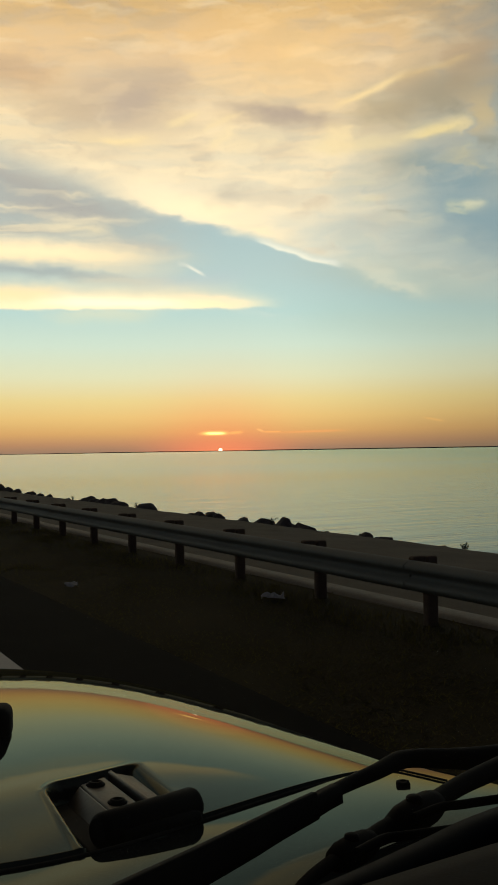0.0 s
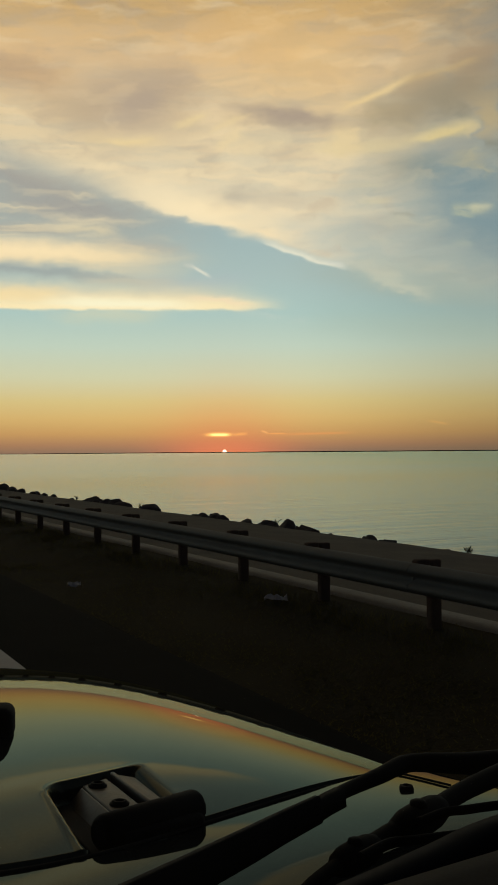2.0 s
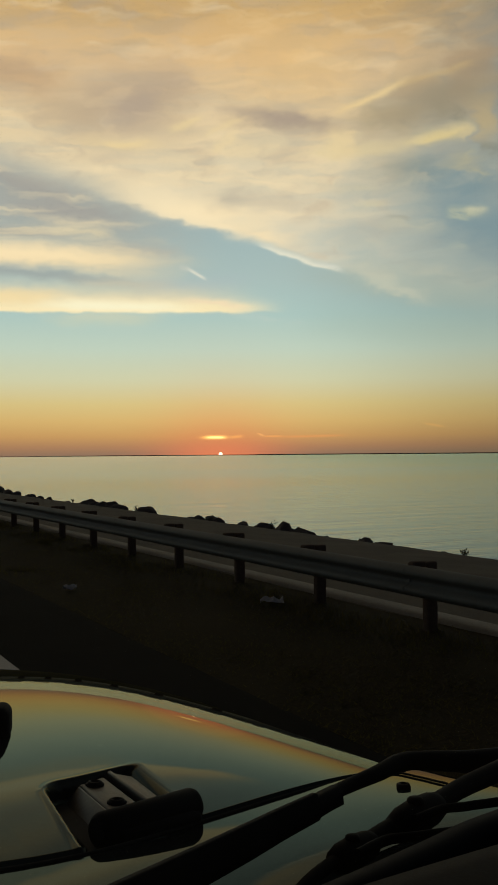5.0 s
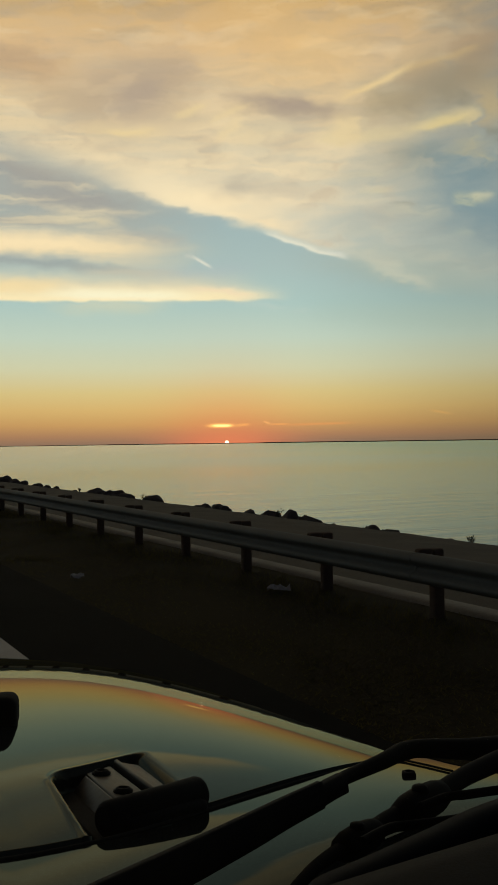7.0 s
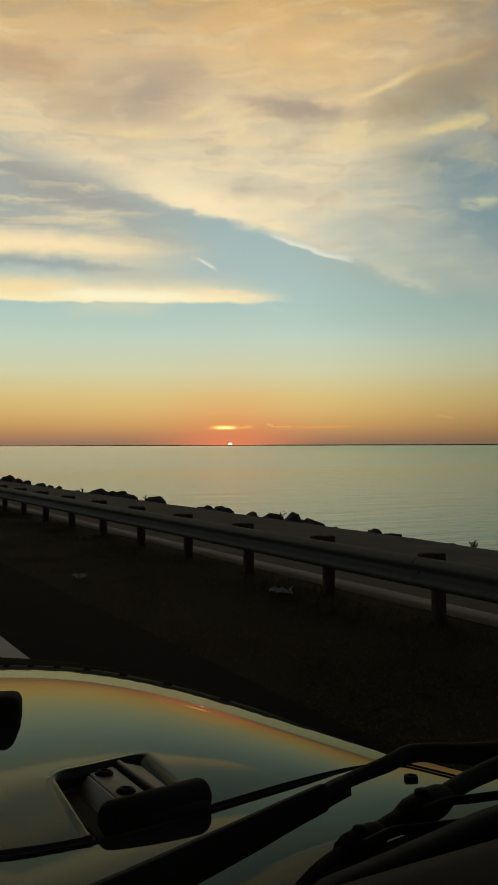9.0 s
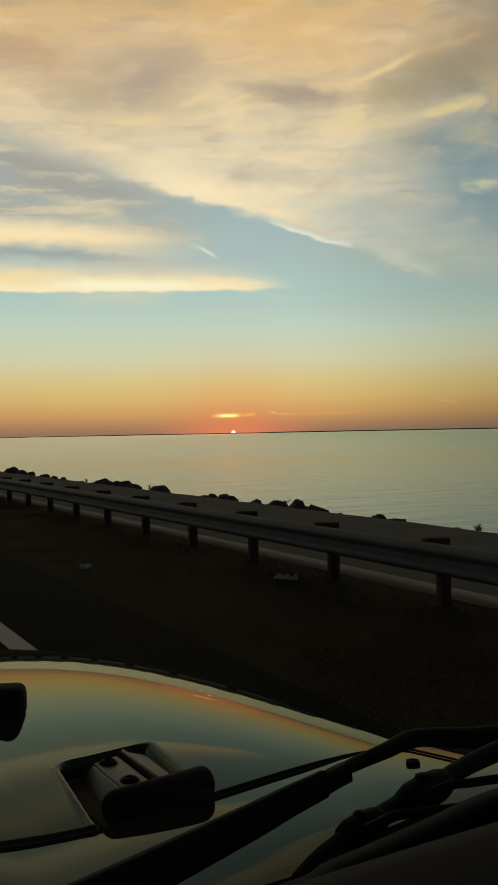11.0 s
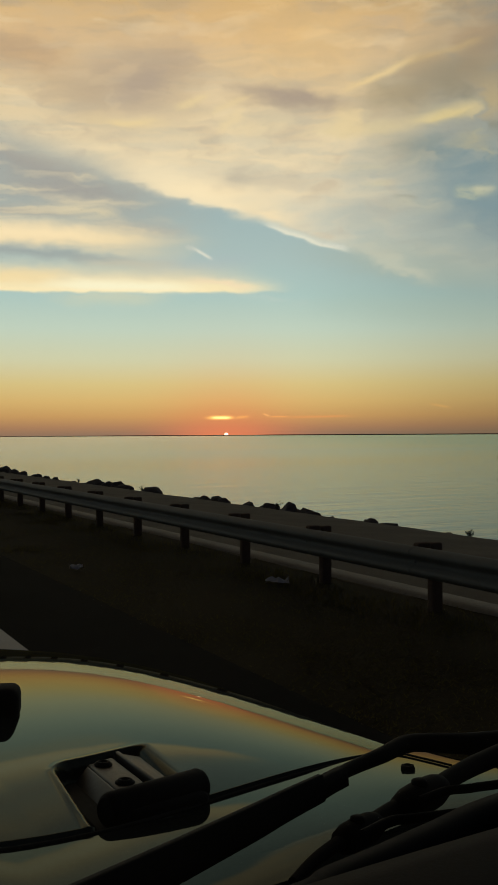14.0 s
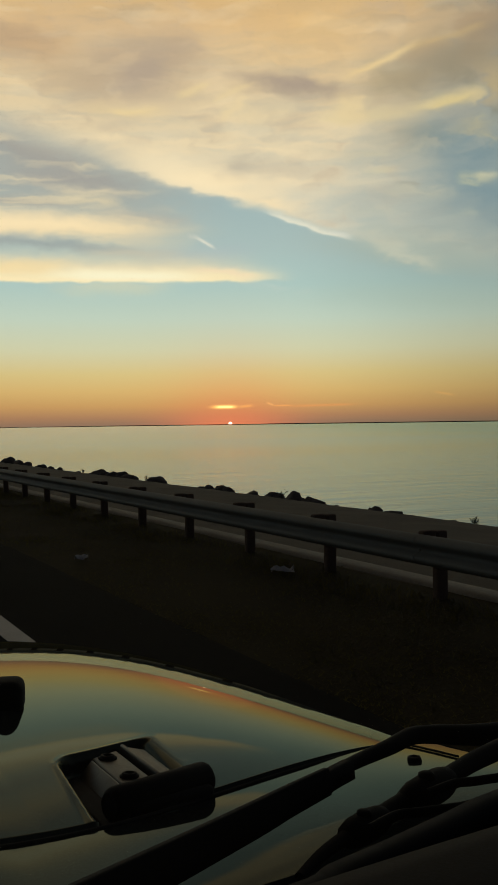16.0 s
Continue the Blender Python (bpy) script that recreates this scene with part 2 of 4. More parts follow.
sky = lay(sky, streak(40.98, 21.72, 1.59, 1.33, 1.33, 4.8, 0.45), lin(176, 146, 108))
sky = lay(sky, streak(28.76, 14.63, 3.36, 0.47, 0.47, -4.1, 0.5), lin(196, 186, 164))
sky = lay(sky, streak(26.92, 14.92, 0.84, 0.33, 0.33, -4.7, 0.35), lin(188, 180, 160))
sky = lay(sky, streak(36.26, 17.08, 1.83, 0.67, 1.33, -11.6, 0.45), lin(190, 182, 156))
sky = lay(sky, torn(streak(35.07, 13.02, 2.31, 0.87, 0.73, 2.4, 0.55), W.step(fibre, 0.34, 0.60, 0.4, 1.0)), lin(180, 184, 172))
sky = lay(sky, torn(streak(33.10, 15.55, 3.00, 0.33, 0.33, -5.0, 0.35), ragged), lin(196, 190, 166))
sky = lay(sky, torn(streak(33.59, 13.89, 2.16, 0.23, 0.23, 1.3, 0.45), ragged), lin(222, 212, 182))
sky = lay(sky, torn(streak(35.42, 15.50, 1.98, 0.20, 0.23, 2.7, 0.45), tufted), lin(214, 204, 170))
sky = lay(sky, streak(37.60, 20.79, 1.52, 0.67, 0.67, 15.4, 0.35), lin(196, 164, 118))
# blue openings
sky = lay(sky, torn(streak(39.79, 15.71, 2.83, 1.00, 1.53, -16.8, 0.82), W.step(puff, 0.66, 0.42)), lin(136, 158, 160))
sky = lay(sky, streak(41.51, 13.12, 3.16, 1.67, 2.00, -26.6, 0.85), lin(132, 158, 164))
sky = lay(sky, streak(37.55, 16.28, 1.79, 0.53, 0.67, -0.4, 0.45), lin(150, 156, 144))
sky = lay(sky, streak(41.89, 17.08, 0.65, 0.33, 0.40, -13.9, 0.6), lin(134, 140, 130))
# bright wisps
sky = lay(sky, streak(35.25, 20.18, 2.17, 0.23, 0.17, 20.7, 0.85, space=CALM, bend=0.1), lin(240, 212, 156))
sky = lay(sky, streak(38.89, 21.21, 2.12, 0.17, 0.20, 9.5, 0.38), lin(222, 190, 132))
sky = lay(sky, streak(34.52, 17.45, 3.05, 0.47, 0.30, 1.4, 0.6), lin(232, 212, 162))
sky = lay(sky, streak(33.31, 17.98, 0.83, 0.73, 0.73, 1.9, 0.7), lin(240, 216, 164))
sky = lay(sky, torn(streak(34.67, 18.10, 0.86, 0.33, 0.27, -52.7, 0.45), ragged), lin(222, 206, 164))
sky = lay(sky, streak(39.02, 17.86, 1.81, 0.37, 0.15, 11.2, 0.92, space=CALM, bend=0.12), lin(234, 214, 160))
sky = lay(sky, streak(39.32, 17.88, 1.26, 0.40, 0.27, 4.1, 0.6), lin(228, 208, 150))
sky = lay(sky, streak(40.51, 18.00, 0.36, 0.33, 0.33, -28.5, 0.6), lin(230, 210, 158))
sky = lay(sky, streak(41.78, 18.51, 0.79, 1.13, 1.00, 16.6, 0.65), lin(206, 182, 132))
sky = lay(sky, torn(streak(40.79, 16.28, 1.28, 0.37, 0.30, -41.5, 0.85), tufted), lin(206, 194, 154))
sky = lay(sky, torn(streak(40.68, 16.35, 0.98, 0.53, 0.60, -14.7, 0.5), W.step(fibre, 0.36, 0.56)), lin(190, 182, 150))
sky = lay(sky, torn(streak(40.62, 13.80, 1.11, 0.27, 0.27, -0.5, 0.7), W.step(puff, 0.34, 0.5)), lin(206, 206, 172))
sky = lay(sky, streak(41.17, 13.89, 0.63, 0.17, 0.17, -3.8, 0.55, space=CALM), lin(220, 216, 180))
sky = lay(sky, streak(40.24, 13.49, 0.74, 0.13, 0.13, -5.9, 0.6), lin(190, 196, 170))
sky = lay(sky, torn(streak(37.27, 13.24, 1.54, 0.43, 0.40, -5.1, 0.65), W.step(fibre, 0.34, 0.56)), lin(204, 200, 174))
sky = lay(sky, streak(36.59, 13.69, 0.85, 0.10, 0.13, -4.8, 0.35), lin(156, 156, 140))
sky = lay(sky, streak(35.09, 14.53, 0.99, 0.20, 0.20, 4.8, 0.55), lin(214, 206, 172))
sky = lay(sky, torn(streak(39.45, 11.79, 1.45, 0.20, 0.20, 3.2, 0.55), ragged), lin(190, 196, 176))
sky = lay(sky, torn(streak(35.55, 12.02, 2.47, 0.33, 0.33, -4.4, 0.35), ragged), lin(200, 200, 178))
sky = lay(sky, streak(20.48, 17.88, 1.03, 0.23, 0.20, 1.5, 0.85), lin(238, 214, 162))
sky = lay(sky, streak(20.30, 17.86, 2.48, 0.33, 0.33, -2.6, 0.35), lin(232, 208, 156))
sky = lay(sky, streak(24.15, 18.93, 1.09, 0.20, 0.20, 18.0, 0.65), lin(236, 212, 160))
sky = lay(sky, streak(26.39, 18.00, 1.01, 0.30, 0.27, 36.6, 0.55), lin(240, 216, 166))
sky = lay(sky, streak(26.46, 18.83, 1.08, 0.17, 0.17, 20.1, 0.45), lin(236, 212, 160))
sky = lay(sky, streak(28.12, 17.65, 2.02, 0.47, 0.33, 3.6, 0.3), lin(240, 218, 170))
sky = lay(sky, streak(24.72, 10.63, 0.59, 0.10, 0.08, -29.5, 0.65, space=STILL), lin(240, 234, 212))
sky = lay(sky, streak(24.00, 10.96, 0.31, 0.13, 0.13, -12.1, 0.4, space=STILL), lin(214, 212, 196))
sky = lay(sky, streak(30.67, 22.18, 3.54, 2.00, 2.00, -8.6, 0.5), lin(234, 194, 130))
sky = lay(sky, streak(26.52, 23.51, 3.69, 1.13, 1.33, -4.5, 0.3), lin(226, 184, 124))
# thin bars low over the sun
sky = lay(sky, streak(25.72, 1.02, 0.69, 0.10, 0.09, 0.2, 1.0, space=STILL, ends=3.0), (1.6, 0.86, 0.20, 1.0))
sky = lay(sky, streak(25.77, 1.02, 0.50, 0.07, 0.06, -0.5, 1.0, space=STILL), (1.9, 1.25, 0.42, 1.0))
sky = lay(sky, streak(27.00, 1.05, 0.39, 0.09, 0.08, 4.4, 0.8, space=STILL), lin(255, 178, 100))
sky = lay(sky, streak(28.45, 1.17, 0.20, 0.06, 0.05, -20.6, 0.7, space=STILL), lin(255, 186, 112))
sky = lay(sky, streak(29.17, 1.07, 0.54, 0.05, 0.05, 0.3, 0.65, space=STILL), lin(252, 174, 98))
sky = lay(sky, streak(31.47, 1.05, 1.84, 0.08, 0.07, 0.9, 0.5, space=STILL), lin(240, 160, 92))
sky = lay(sky, streak(38.65, 1.64, 0.57, 0.07, 0.07, -10.8, 0.55, space=STILL), lin(224, 172, 100))
dim = W.step(OFF, 3.0, 17.0, 1.0, 0.86)
sky = W.mix(1.0, sky, W.xyz(dim, dim, dim), "MULTIPLY")
# cooler, greyer cloud overhead to the north
over = W.m("MULTIPLY", W.step(EL, 24.5, 30.0), W.step(AZ, 20.0, 34.0))
sky = W.mix(over, sky, W.mix(1.0, sky, (0.62, 0.98, 1.45, 1.0), "MULTIPLY"))
# past the torn end of the deck the sky is plain grey-blue
plain = W.ramp(W.m("DIVIDE", W.m("MAXIMUM", EL, 0.0), 40.0), [(0.0, lin(122, 118, 102)), (0.15, lin(136, 146, 140)), (0.35, lin(128, 142, 146)), (0.62, lin(100, 112, 116)), (1.0, lin(48, 54, 58))])
sky = W.mix(W.m("MULTIPLY", W.step(AZ, 41.5, 50.0), 0.85), sky, plain)
# the air darkens away from the sunset and towards the zenith
behind = W.step(FAR, 26.0, 105.0, 1.0, 0.08)
sky = W.mix(1.0, sky, W.xyz(behind, behind, W.m("POWER", behind, 0.8)), "MULTIPLY")
nishita = W.add("ShaderNodeTexSky", sky_type="NISHITA", sun_disc=False, sun_elevation=radians(SUN_EL), sun_rotation=radians(SUN_AZ)).outputs[0]
sky = W.mix(W.m("MULTIPLY", W.step(EL, 26.0, 60.0), 0.5), sky, W.mix(1.0, nishita, (0.03, 0.03, 0.03, 1.0), "MULTIPLY"))
# the last of the sun's disc
disc = W.m("POWER", W.m("ADD", W.m("POWER", OFF, 2.0), W.m("POWER", W.m("SUBTRACT", EL, SUN_EL), 2.0)), 0.5)
sky = W.mix(W.step(disc, 0.13, 0.095), sky, (3.0, 1.9, 1.25, 1.0))
bg = W.add("ShaderNodeBackground")
W.put(bg.inputs[0], sky)
bg.inputs[1].default_value = 1.0
W.put(W.add("ShaderNodeOutputWorld").inputs[0], bg.outputs[0])

lamp = bpy.data.lights.new("setting_sun", "SUN")
lamp.energy, lamp.angle, lamp.color = 0.0006, radians(6.0), (1.0, 0.42, 0.20)
sun = new("setting_sun", lamp)
sun_way = Vector((math.sin(radians(SUN_AZ)) * math.cos(radians(0.5)), math.cos(radians(SUN_AZ)) * math.cos(radians(0.5)), math.sin(radians(0.5))))
sun.matrix_world = look(sun_way * 50 + Vector((0, 0, 3)), (0, 0, 3))

# ---- materials ----
def material(name, colour, rough=0.6, metal=0.0, grain=30.0, vary=0.25, bump=0.15, blotch=2.0, spec=0.5, bump_dist=0.01):
    """A surface with blotches, fine grain and relief; grain and blotch are per metre."""
    mat = bpy.data.materials.new(name)
    mat.use_nodes = True
    n = Nodes(mat.node_tree)
    at = n.add("ShaderNodeTexCoord").outputs["Object"]
    fine = n.noise(at, grain, 5.0, 0.6)
    large = n.noise(at, blotch, 4.0, 0.55, 0.3)
    one = n.add("ShaderNodeObjectInfo").outputs["Random"]
    v = n.m("ADD", n.m("MULTIPLY", n.m("SUBTRACT", fine, 0.5), vary * 1.6), n.m("MULTIPLY", n.m("SUBTRACT", large, 0.5), vary * 1.8))
    v = n.m("ADD", v, n.m("MULTIPLY", n.m("SUBTRACT", one, 0.5), vary * 0.5))
    v = n.m("ADD", v, 1.0)
    col = n.mix(1.0, (*colour, 1.0), n.xyz(v, v, v), "MULTIPLY")
    p = n.add("ShaderNodeBsdfPrincipled")
    n.put(p.inputs["Base Color"], col)
    n.put(p.inputs["Roughness"], n.m("ADD", rough, n.m("MULTIPLY", n.m("SUBTRACT", fine, 0.5), 0.25), clamp=True))
    p.inputs["Metallic"].default_value = metal
    p.inputs["Specular IOR Level"].default_value = spec
    if bump:
        b = n.add("ShaderNodeBump")
        b.inputs["Strength"].default_value, b.inputs["Distance"].default_value = bump, bump_dist
        n.put(b.inputs["Height"], n.m("ADD", fine, large))
        n.put(p.inputs["Normal"], b.outputs[0])
    n.put(n.add("ShaderNodeOutputMaterial").inputs[0], p.outputs[0])
    return mat


def car_paint(name, colour):
    """Dark clear-coated paint: the coat's gloss climbs steeply towards grazing sight."""
    mat = bpy.data.materials.new(name)
    mat.use_nodes = True
    n = Nodes(mat.node_tree)
    at = n.add("ShaderNodeTexCoord").outputs["Object"]
    dust = n.noise(at, 900.0, 2.0, 0.6)
    wave = n.noise(at, 7.0, 2.0, 0.5)
    base = n.add("ShaderNodeBsdfDiffuse")
    n.put(base.inputs[0], n.mix(n.step(dust, 0.5, 0.8, 0.0, 0.5), (*colour, 1.0), (0.054, 0.062, 0.064, 1.0)))
    bump = n.add("ShaderNodeBump")
    bump.inputs["Strength"].default_value, bump.inputs["Distance"].default_value = 0.04, 0.002
    n.put(bump.inputs["Height"], wave)
    coat = n.add("ShaderNodeBsdfGlossy")
    coat.inputs["Color"].default_value = (0.95, 1.0, 0.82, 1.0)
    n.put(coat.inputs["Roughness"], n.m("ADD", 0.012, n.m("MULTIPLY", dust, 0.02)))
    n.put(coat.inputs["Normal"], bump.outputs[0])
    facing = n.add("ShaderNodeLayerWeight")
    facing.inputs["Blend"].default_value = 0.5
    gloss = n.m("POWER", n.m("DIVIDE", facing.outputs["Facing"], 0.964), 10.7)
    gloss = n.m("MINIMUM", n.m("ADD", gloss, 0.01), 0.85)
    mixer = n.add("ShaderNodeMixShader")
    n.put(mixer.inputs[0], gloss)
    n.put(mixer.inputs[1], base.outputs[0])
    n.put(mixer.inputs[2], coat.outputs[0])
    n.put(n.add("ShaderNodeOutputMaterial").inputs[0], mixer.outputs[0])
    return mat


def sea_water():
    mat = bpy.data.materials.new("sea_water")
    mat.use_nodes = True
    n = Nodes(mat.node_tree)
    at = n.add("ShaderNodeTexCoord").outputs["Object"]
    swell = n.noise(n.map(at, rot=(0, 0, radians(24)), scale=(0.10, 0.55, 1.0)), 1.0, 4.0, 0.55, 0.4)
    ripple = n.noise(n.map(at, rot=(0, 0, radians(30)), scale=(0.9, 2.6, 1.0)), 1.0, 3.0, 0.6)
    slick = n.noise(n.map(at, rot=(0, 0, radians(26)), scale=(0.004, 0.02, 1.0)), 1.0, 3.0, 0.55, 0.5)
    b = n.add("ShaderNodeBump")
    b.inputs["Strength"].default_value, b.inputs["Distance"].default_value = 0.38, 0.25
    n.put(b.inputs["Height"], n.m("ADD", swell, n.m("MULTIPLY", ripple, 0.012)))
    x, y, _ = n.sep(at)
    # dimmer, greener sky reflection towards the north, put into the gloss colour
    green = n.step(n.m("SUBTRACT", x, n.m("MULTIPLY", y, 0.50)), -120.0, 150.0)
    body_colour = n.add("ShaderNodeBsdfDiffuse")
    body_colour.inputs[0].default_value = (0.030, 0.055, 0.042, 1.0)
    gloss = n.add("ShaderNodeBsdfGlossy")
    n.put(gloss.inputs["Color"], n.mix(green, (0.88, 0.86, 0.82, 1.0), (0.62, 0.74, 0.70, 1.0)))
    n.put(gloss.inputs["Roughness"], n.step(slick, 0.35, 0.7, 0.13, 0.20))
    n.put(gloss.inputs["Normal"], b.outputs[0])
    rim = n.add("ShaderNodeFresnel")
    rim.inputs["IOR"].default_value = 1.38
    n.put(rim.inputs["Normal"], b.outputs[0])
    mixer = n.add("ShaderNodeMixShader")
    for s, v in zip(mixer.inputs, (rim.outputs[0], body_colour.outputs[0], gloss.outputs[0])):
        n.put(s, v)
    n.put(n.add("ShaderNodeOutputMaterial").inputs[0], mixer.outputs[0])
    return mat


ASPHALT = material("asphalt", (0.015, 0.0143, 0.0115), 0.95, grain=120, vary=0.5, bump=0.4, blotch=0.8, spec=0.02)
LINE_PAINT = material("worn_line_paint", (0.55, 0.53, 0.48), 0.7, grain=60, vary=0.3, bump=0.2)
SOIL = material("dry_soil", (0.038, 0.029, 0.008), 0.95, grain=25, vary=0.6, bump=0.5, blotch=0.7, spec=0.05, bump_dist=0.03)
GRASS = material("dry_grass", (0.105, 0.088, 0.018), 0.95, grain=8, vary=0.5, bump=0.0, blotch=0.6, spec=0.02)
CONCRETE = material("path_concrete", (0.27, 0.24, 0.19), 0.9, grain=22, vary=0.6, bump=0.5, blotch=0.9, spec=0.3)
GRAVEL = material("shore_gravel", (0.158, 0.134, 0.096), 0.95, grain=45, vary=0.5, bump=0.6, blotch=0.8, spec=0.2, bump_dist=0.02)
ROCK = material("riprap_rock", (0.16, 0.14, 0.12), 0.9, grain=12, vary=0.5, bump=0.6, blotch=2.0, spec=0.2, bump_dist=0.04)
ZINC = material("weathered_zinc", (0.155, 0.168, 0.148), 0.75, 0.2, grain=20, vary=0.3, bump=0.05, blotch=1.5)
POST_WOOD = material("weathered_post_timber", (0.135, 0.092, 0.062), 0.9, grain=22, vary=0.5, bump=0.4, spec=0.2)
RAIL_PAINT = material("weathered_aluminium", (0.38, 0.37, 0.34), 0.5, 0.7, grain=30, vary=0.25, bump=0.05)
SIGN_GREEN = material("sign_green", (0.02, 0.09, 0.06), 0.5, grain=20, vary=0.2, bump=0.0)
SIGN_WHITE = material("sign_white", (0.7, 0.7, 0.68), 0.5, grain=20, vary=0.1, bump=0.0)
BARK = material("tree_bark", (0.07, 0.055, 0.04), 0.95, grain=25, vary=0.5, bump=0.5, spec=0.2)
LEAF = material("tree_leaf", (0.045, 0.06, 0.025), 0.6, grain=8, vary=0.5, bump=0.0, spec=0.3)
LAND = material("far_land", (0.05, 0.045, 0.04), 0.95, grain=0.05, vary=0.5, bump=0.0, blotch=0.01, spec=0.1)
WATER = sea_water()
PAINT = car_paint("black_clear_coat", (0.011, 0.0135, 0.0145))
RUBBER = material("black_rubber", (0.013, 0.013, 0.013), 0.8, grain=150, vary=0.3, bump=0.1, spec=0.12, bump_dist=0.001)
TRIM = material("black_moulded_plastic", (0.012, 0.0115, 0.011), 0.75, grain=400, vary=0.3, bump=0.15, spec=0.06, bump_dist=0.0006)
PAPER = material("crumpled_paper", (0.55, 0.53, 0.50), 0.9, grain=40, vary=0.2, bump=0.2)
DARK_METAL = material("satin_black_metal", (0.034, 0.031, 0.025), 0.5, 0.0, grain=200, vary=0.25, bump=0.04, blotch=15, spec=0.25, bump_dist=0.0005)
DASH = material("grey_dashboard_vinyl", (0.021, 0.018, 0.014), 0.8, grain=500, vary=0.2, bump=0.3, spec=0.10, bump_dist=0.0008)
STEEL = material("brushed_steel", (0.5, 0.5, 0.5), 0.35, 1.0, grain=60, vary=0.15, bump=0.02)

# ---- mesh helpers ----
def link_mesh(name, bm, mat, smooth=True):
    me = bpy.data.meshes.new(name)
    bm.to_mesh(me)
    bm.free()
    me.materials.append(mat)
    if smooth:
        for f in me.polygons:
            f.use_smooth = True
    return new(name, me)


def part(name, bm, mat, parent, label="", smooth=True):
    ob = link_mesh(name, bm, mat, smooth)
    ob.parent = parent
    if label:
        ob["label"] = label
    return ob


def box(size, centre=(0, 0, 0), bevel=0.0, turn=(0, 0, 0), segments=2):
    bm = bmesh.new()
    bmesh.ops.create_cube(bm, size=1.0)
    bmesh.ops.scale(bm, vec=size, verts=bm.verts)
    if bevel:
        bmesh.ops.bevel(bm, geom=bm.edges[:], offset=bevel, segments=segments, profile=0.5, affect="EDGES")
    bm.transform(Matrix.Translation(centre) @ Euler([radians(a) for a in turn]).to_matrix().to_4x4())
    return bm


def join(*bms):
    out = bms[0]
    for b in bms[1:]:
        me = bpy.data.meshes.new("tmp")
        b.to_mesh(me)
        b.free()
        out.from_mesh(me)
        bpy.data.meshes.remove(me)
    return out


def sweep(points, ring, sizes=None, up=(0, 0, 1), closed=True):
    """Sweeps a ring of (side, up) points along a line; sizes scale it at each point."""
    bm = bmesh.new()
    pts = [Vector(p) for p in points]
    rows = []
    for i, p in enumerate(pts):
        way = (pts[min(i + 1, len(pts) - 1)] - pts[max(i - 1, 0)]).normalized()
        side = way.cross(Vector(up)).normalized()
        top = side.cross(way).normalized()
        k = sizes[i] if sizes else 1.0
        rows.append([bm.verts.new(p + side * (a * k) + top * (b * k)) for a, b in ring])
    n = len(ring)
    for r0, r1 in zip(rows, rows[1:]):
        for j in range(n if closed else n - 1):
            bm.faces.new((r0[j], r0[(j + 1) % n], r1[(j + 1) % n], r1[j]))
    if closed:
        bm.faces.new([bm.verts.new(v.co) for v in rows[0][::-1]])
        bm.faces.new([bm.verts.new(v.co) for v in rows[-1]])
    bmesh.ops.recalc_face_normals(bm, faces=bm.faces)
    return bm


def circle(r, n=12, squash=1.0):
    return [(r * math.cos(2 * math.pi * i / n), r * squash * math.sin(2 * math.pi * i / n)) for i in range(n)]


def smooth_line(points, steps=6):
    """A Catmull-Rom line through the points."""
    p = [Vector(q) for q in points]
    p = [p[0] * 2 - p[1]] + p + [p[-1] * 2 - p[-2]]
    out = []
    for a, b, c, d in zip(p, p[1:], p[2:], p[3:]):
        for i in range(steps):
            t = i / steps
            out.append(0.5 * (2 * b + (c - a) * t + (2 * a - 5 * b + 4 * c - d) * t * t + (3 * b - a - 3 * c + d) * t ** 3))
    out.append(p[-2])
    return out


def lathe(profile, n=20):
    """Turns (radius, height) pairs round z."""
    bm = bmesh.new()
    rows = [[bm.verts.new((r * math.cos(2 * math.pi * i / n), r * math.sin(2 * math.pi * i / n), z)) for i in range(n)] for r, z in profile]
    for a, b in zip(rows, rows[1:]):
        for i in range(n):
            bm.faces.new((a[i], a[(i + 1) % n], b[(i + 1) % n], b[i]))
    bm.faces.new(rows[0][::-1])
    bm.faces.new(rows[-1])
    bmesh.ops.recalc_face_normals(bm, faces=bm.faces)
    return bm


def empty(name, at=(0, 0, 0), **tags):
    ob = new(name)
    ob.location = at
    return tagged(ob, **tags)


# ---- ground, road, path, sea ----
WATER_Z = -2.0


def across(x):
    """Height of the ground across the causeway."""
    marks = ((-40, -3.4), (-19, -2.6), (-13.5, -0.25), (-9, -0.05), (3.0, -0.03), (3.3, -0.02), (4.6, 0.0), (5.4, 0.03), (6.3, 0.03), (8.7, -0.08), (12.4, -0.34), (12.9, -0.50), (18.5, -2.8), (30, -3.5))
    for (x0, z0), (x1, z1) in zip(marks, marks[1:]):
        if x <= x1:
            return z0 + (z1 - z0) * max(0.0, (x - x0) / (x1 - x0))
    return marks[-1][1]


def strip_sheet(name, xs, y0, y1, step, height, mat, rough=0.0):
    bm = bmesh.new()
    ny = int((y1 - y0) / step)
    rows = []
    for j in range(ny + 1):
        y = y0 + j * (y1 - y0) / ny
        rows.append([bm.verts.new((x, y, height(x) + rough * (noise.noise((x * 1.3, y * 1.3, 3.0)) + 0.5 * noise.noise((x * 4, y * 4, 9.0))))) for x in xs])
    for a, b in zip(rows, rows[1:]):
        for i in range(len(xs) - 1):
            bm.faces.new((a[i], a[i + 1], b[i + 1], b[i]))
    return link_mesh(name, bm, mat)


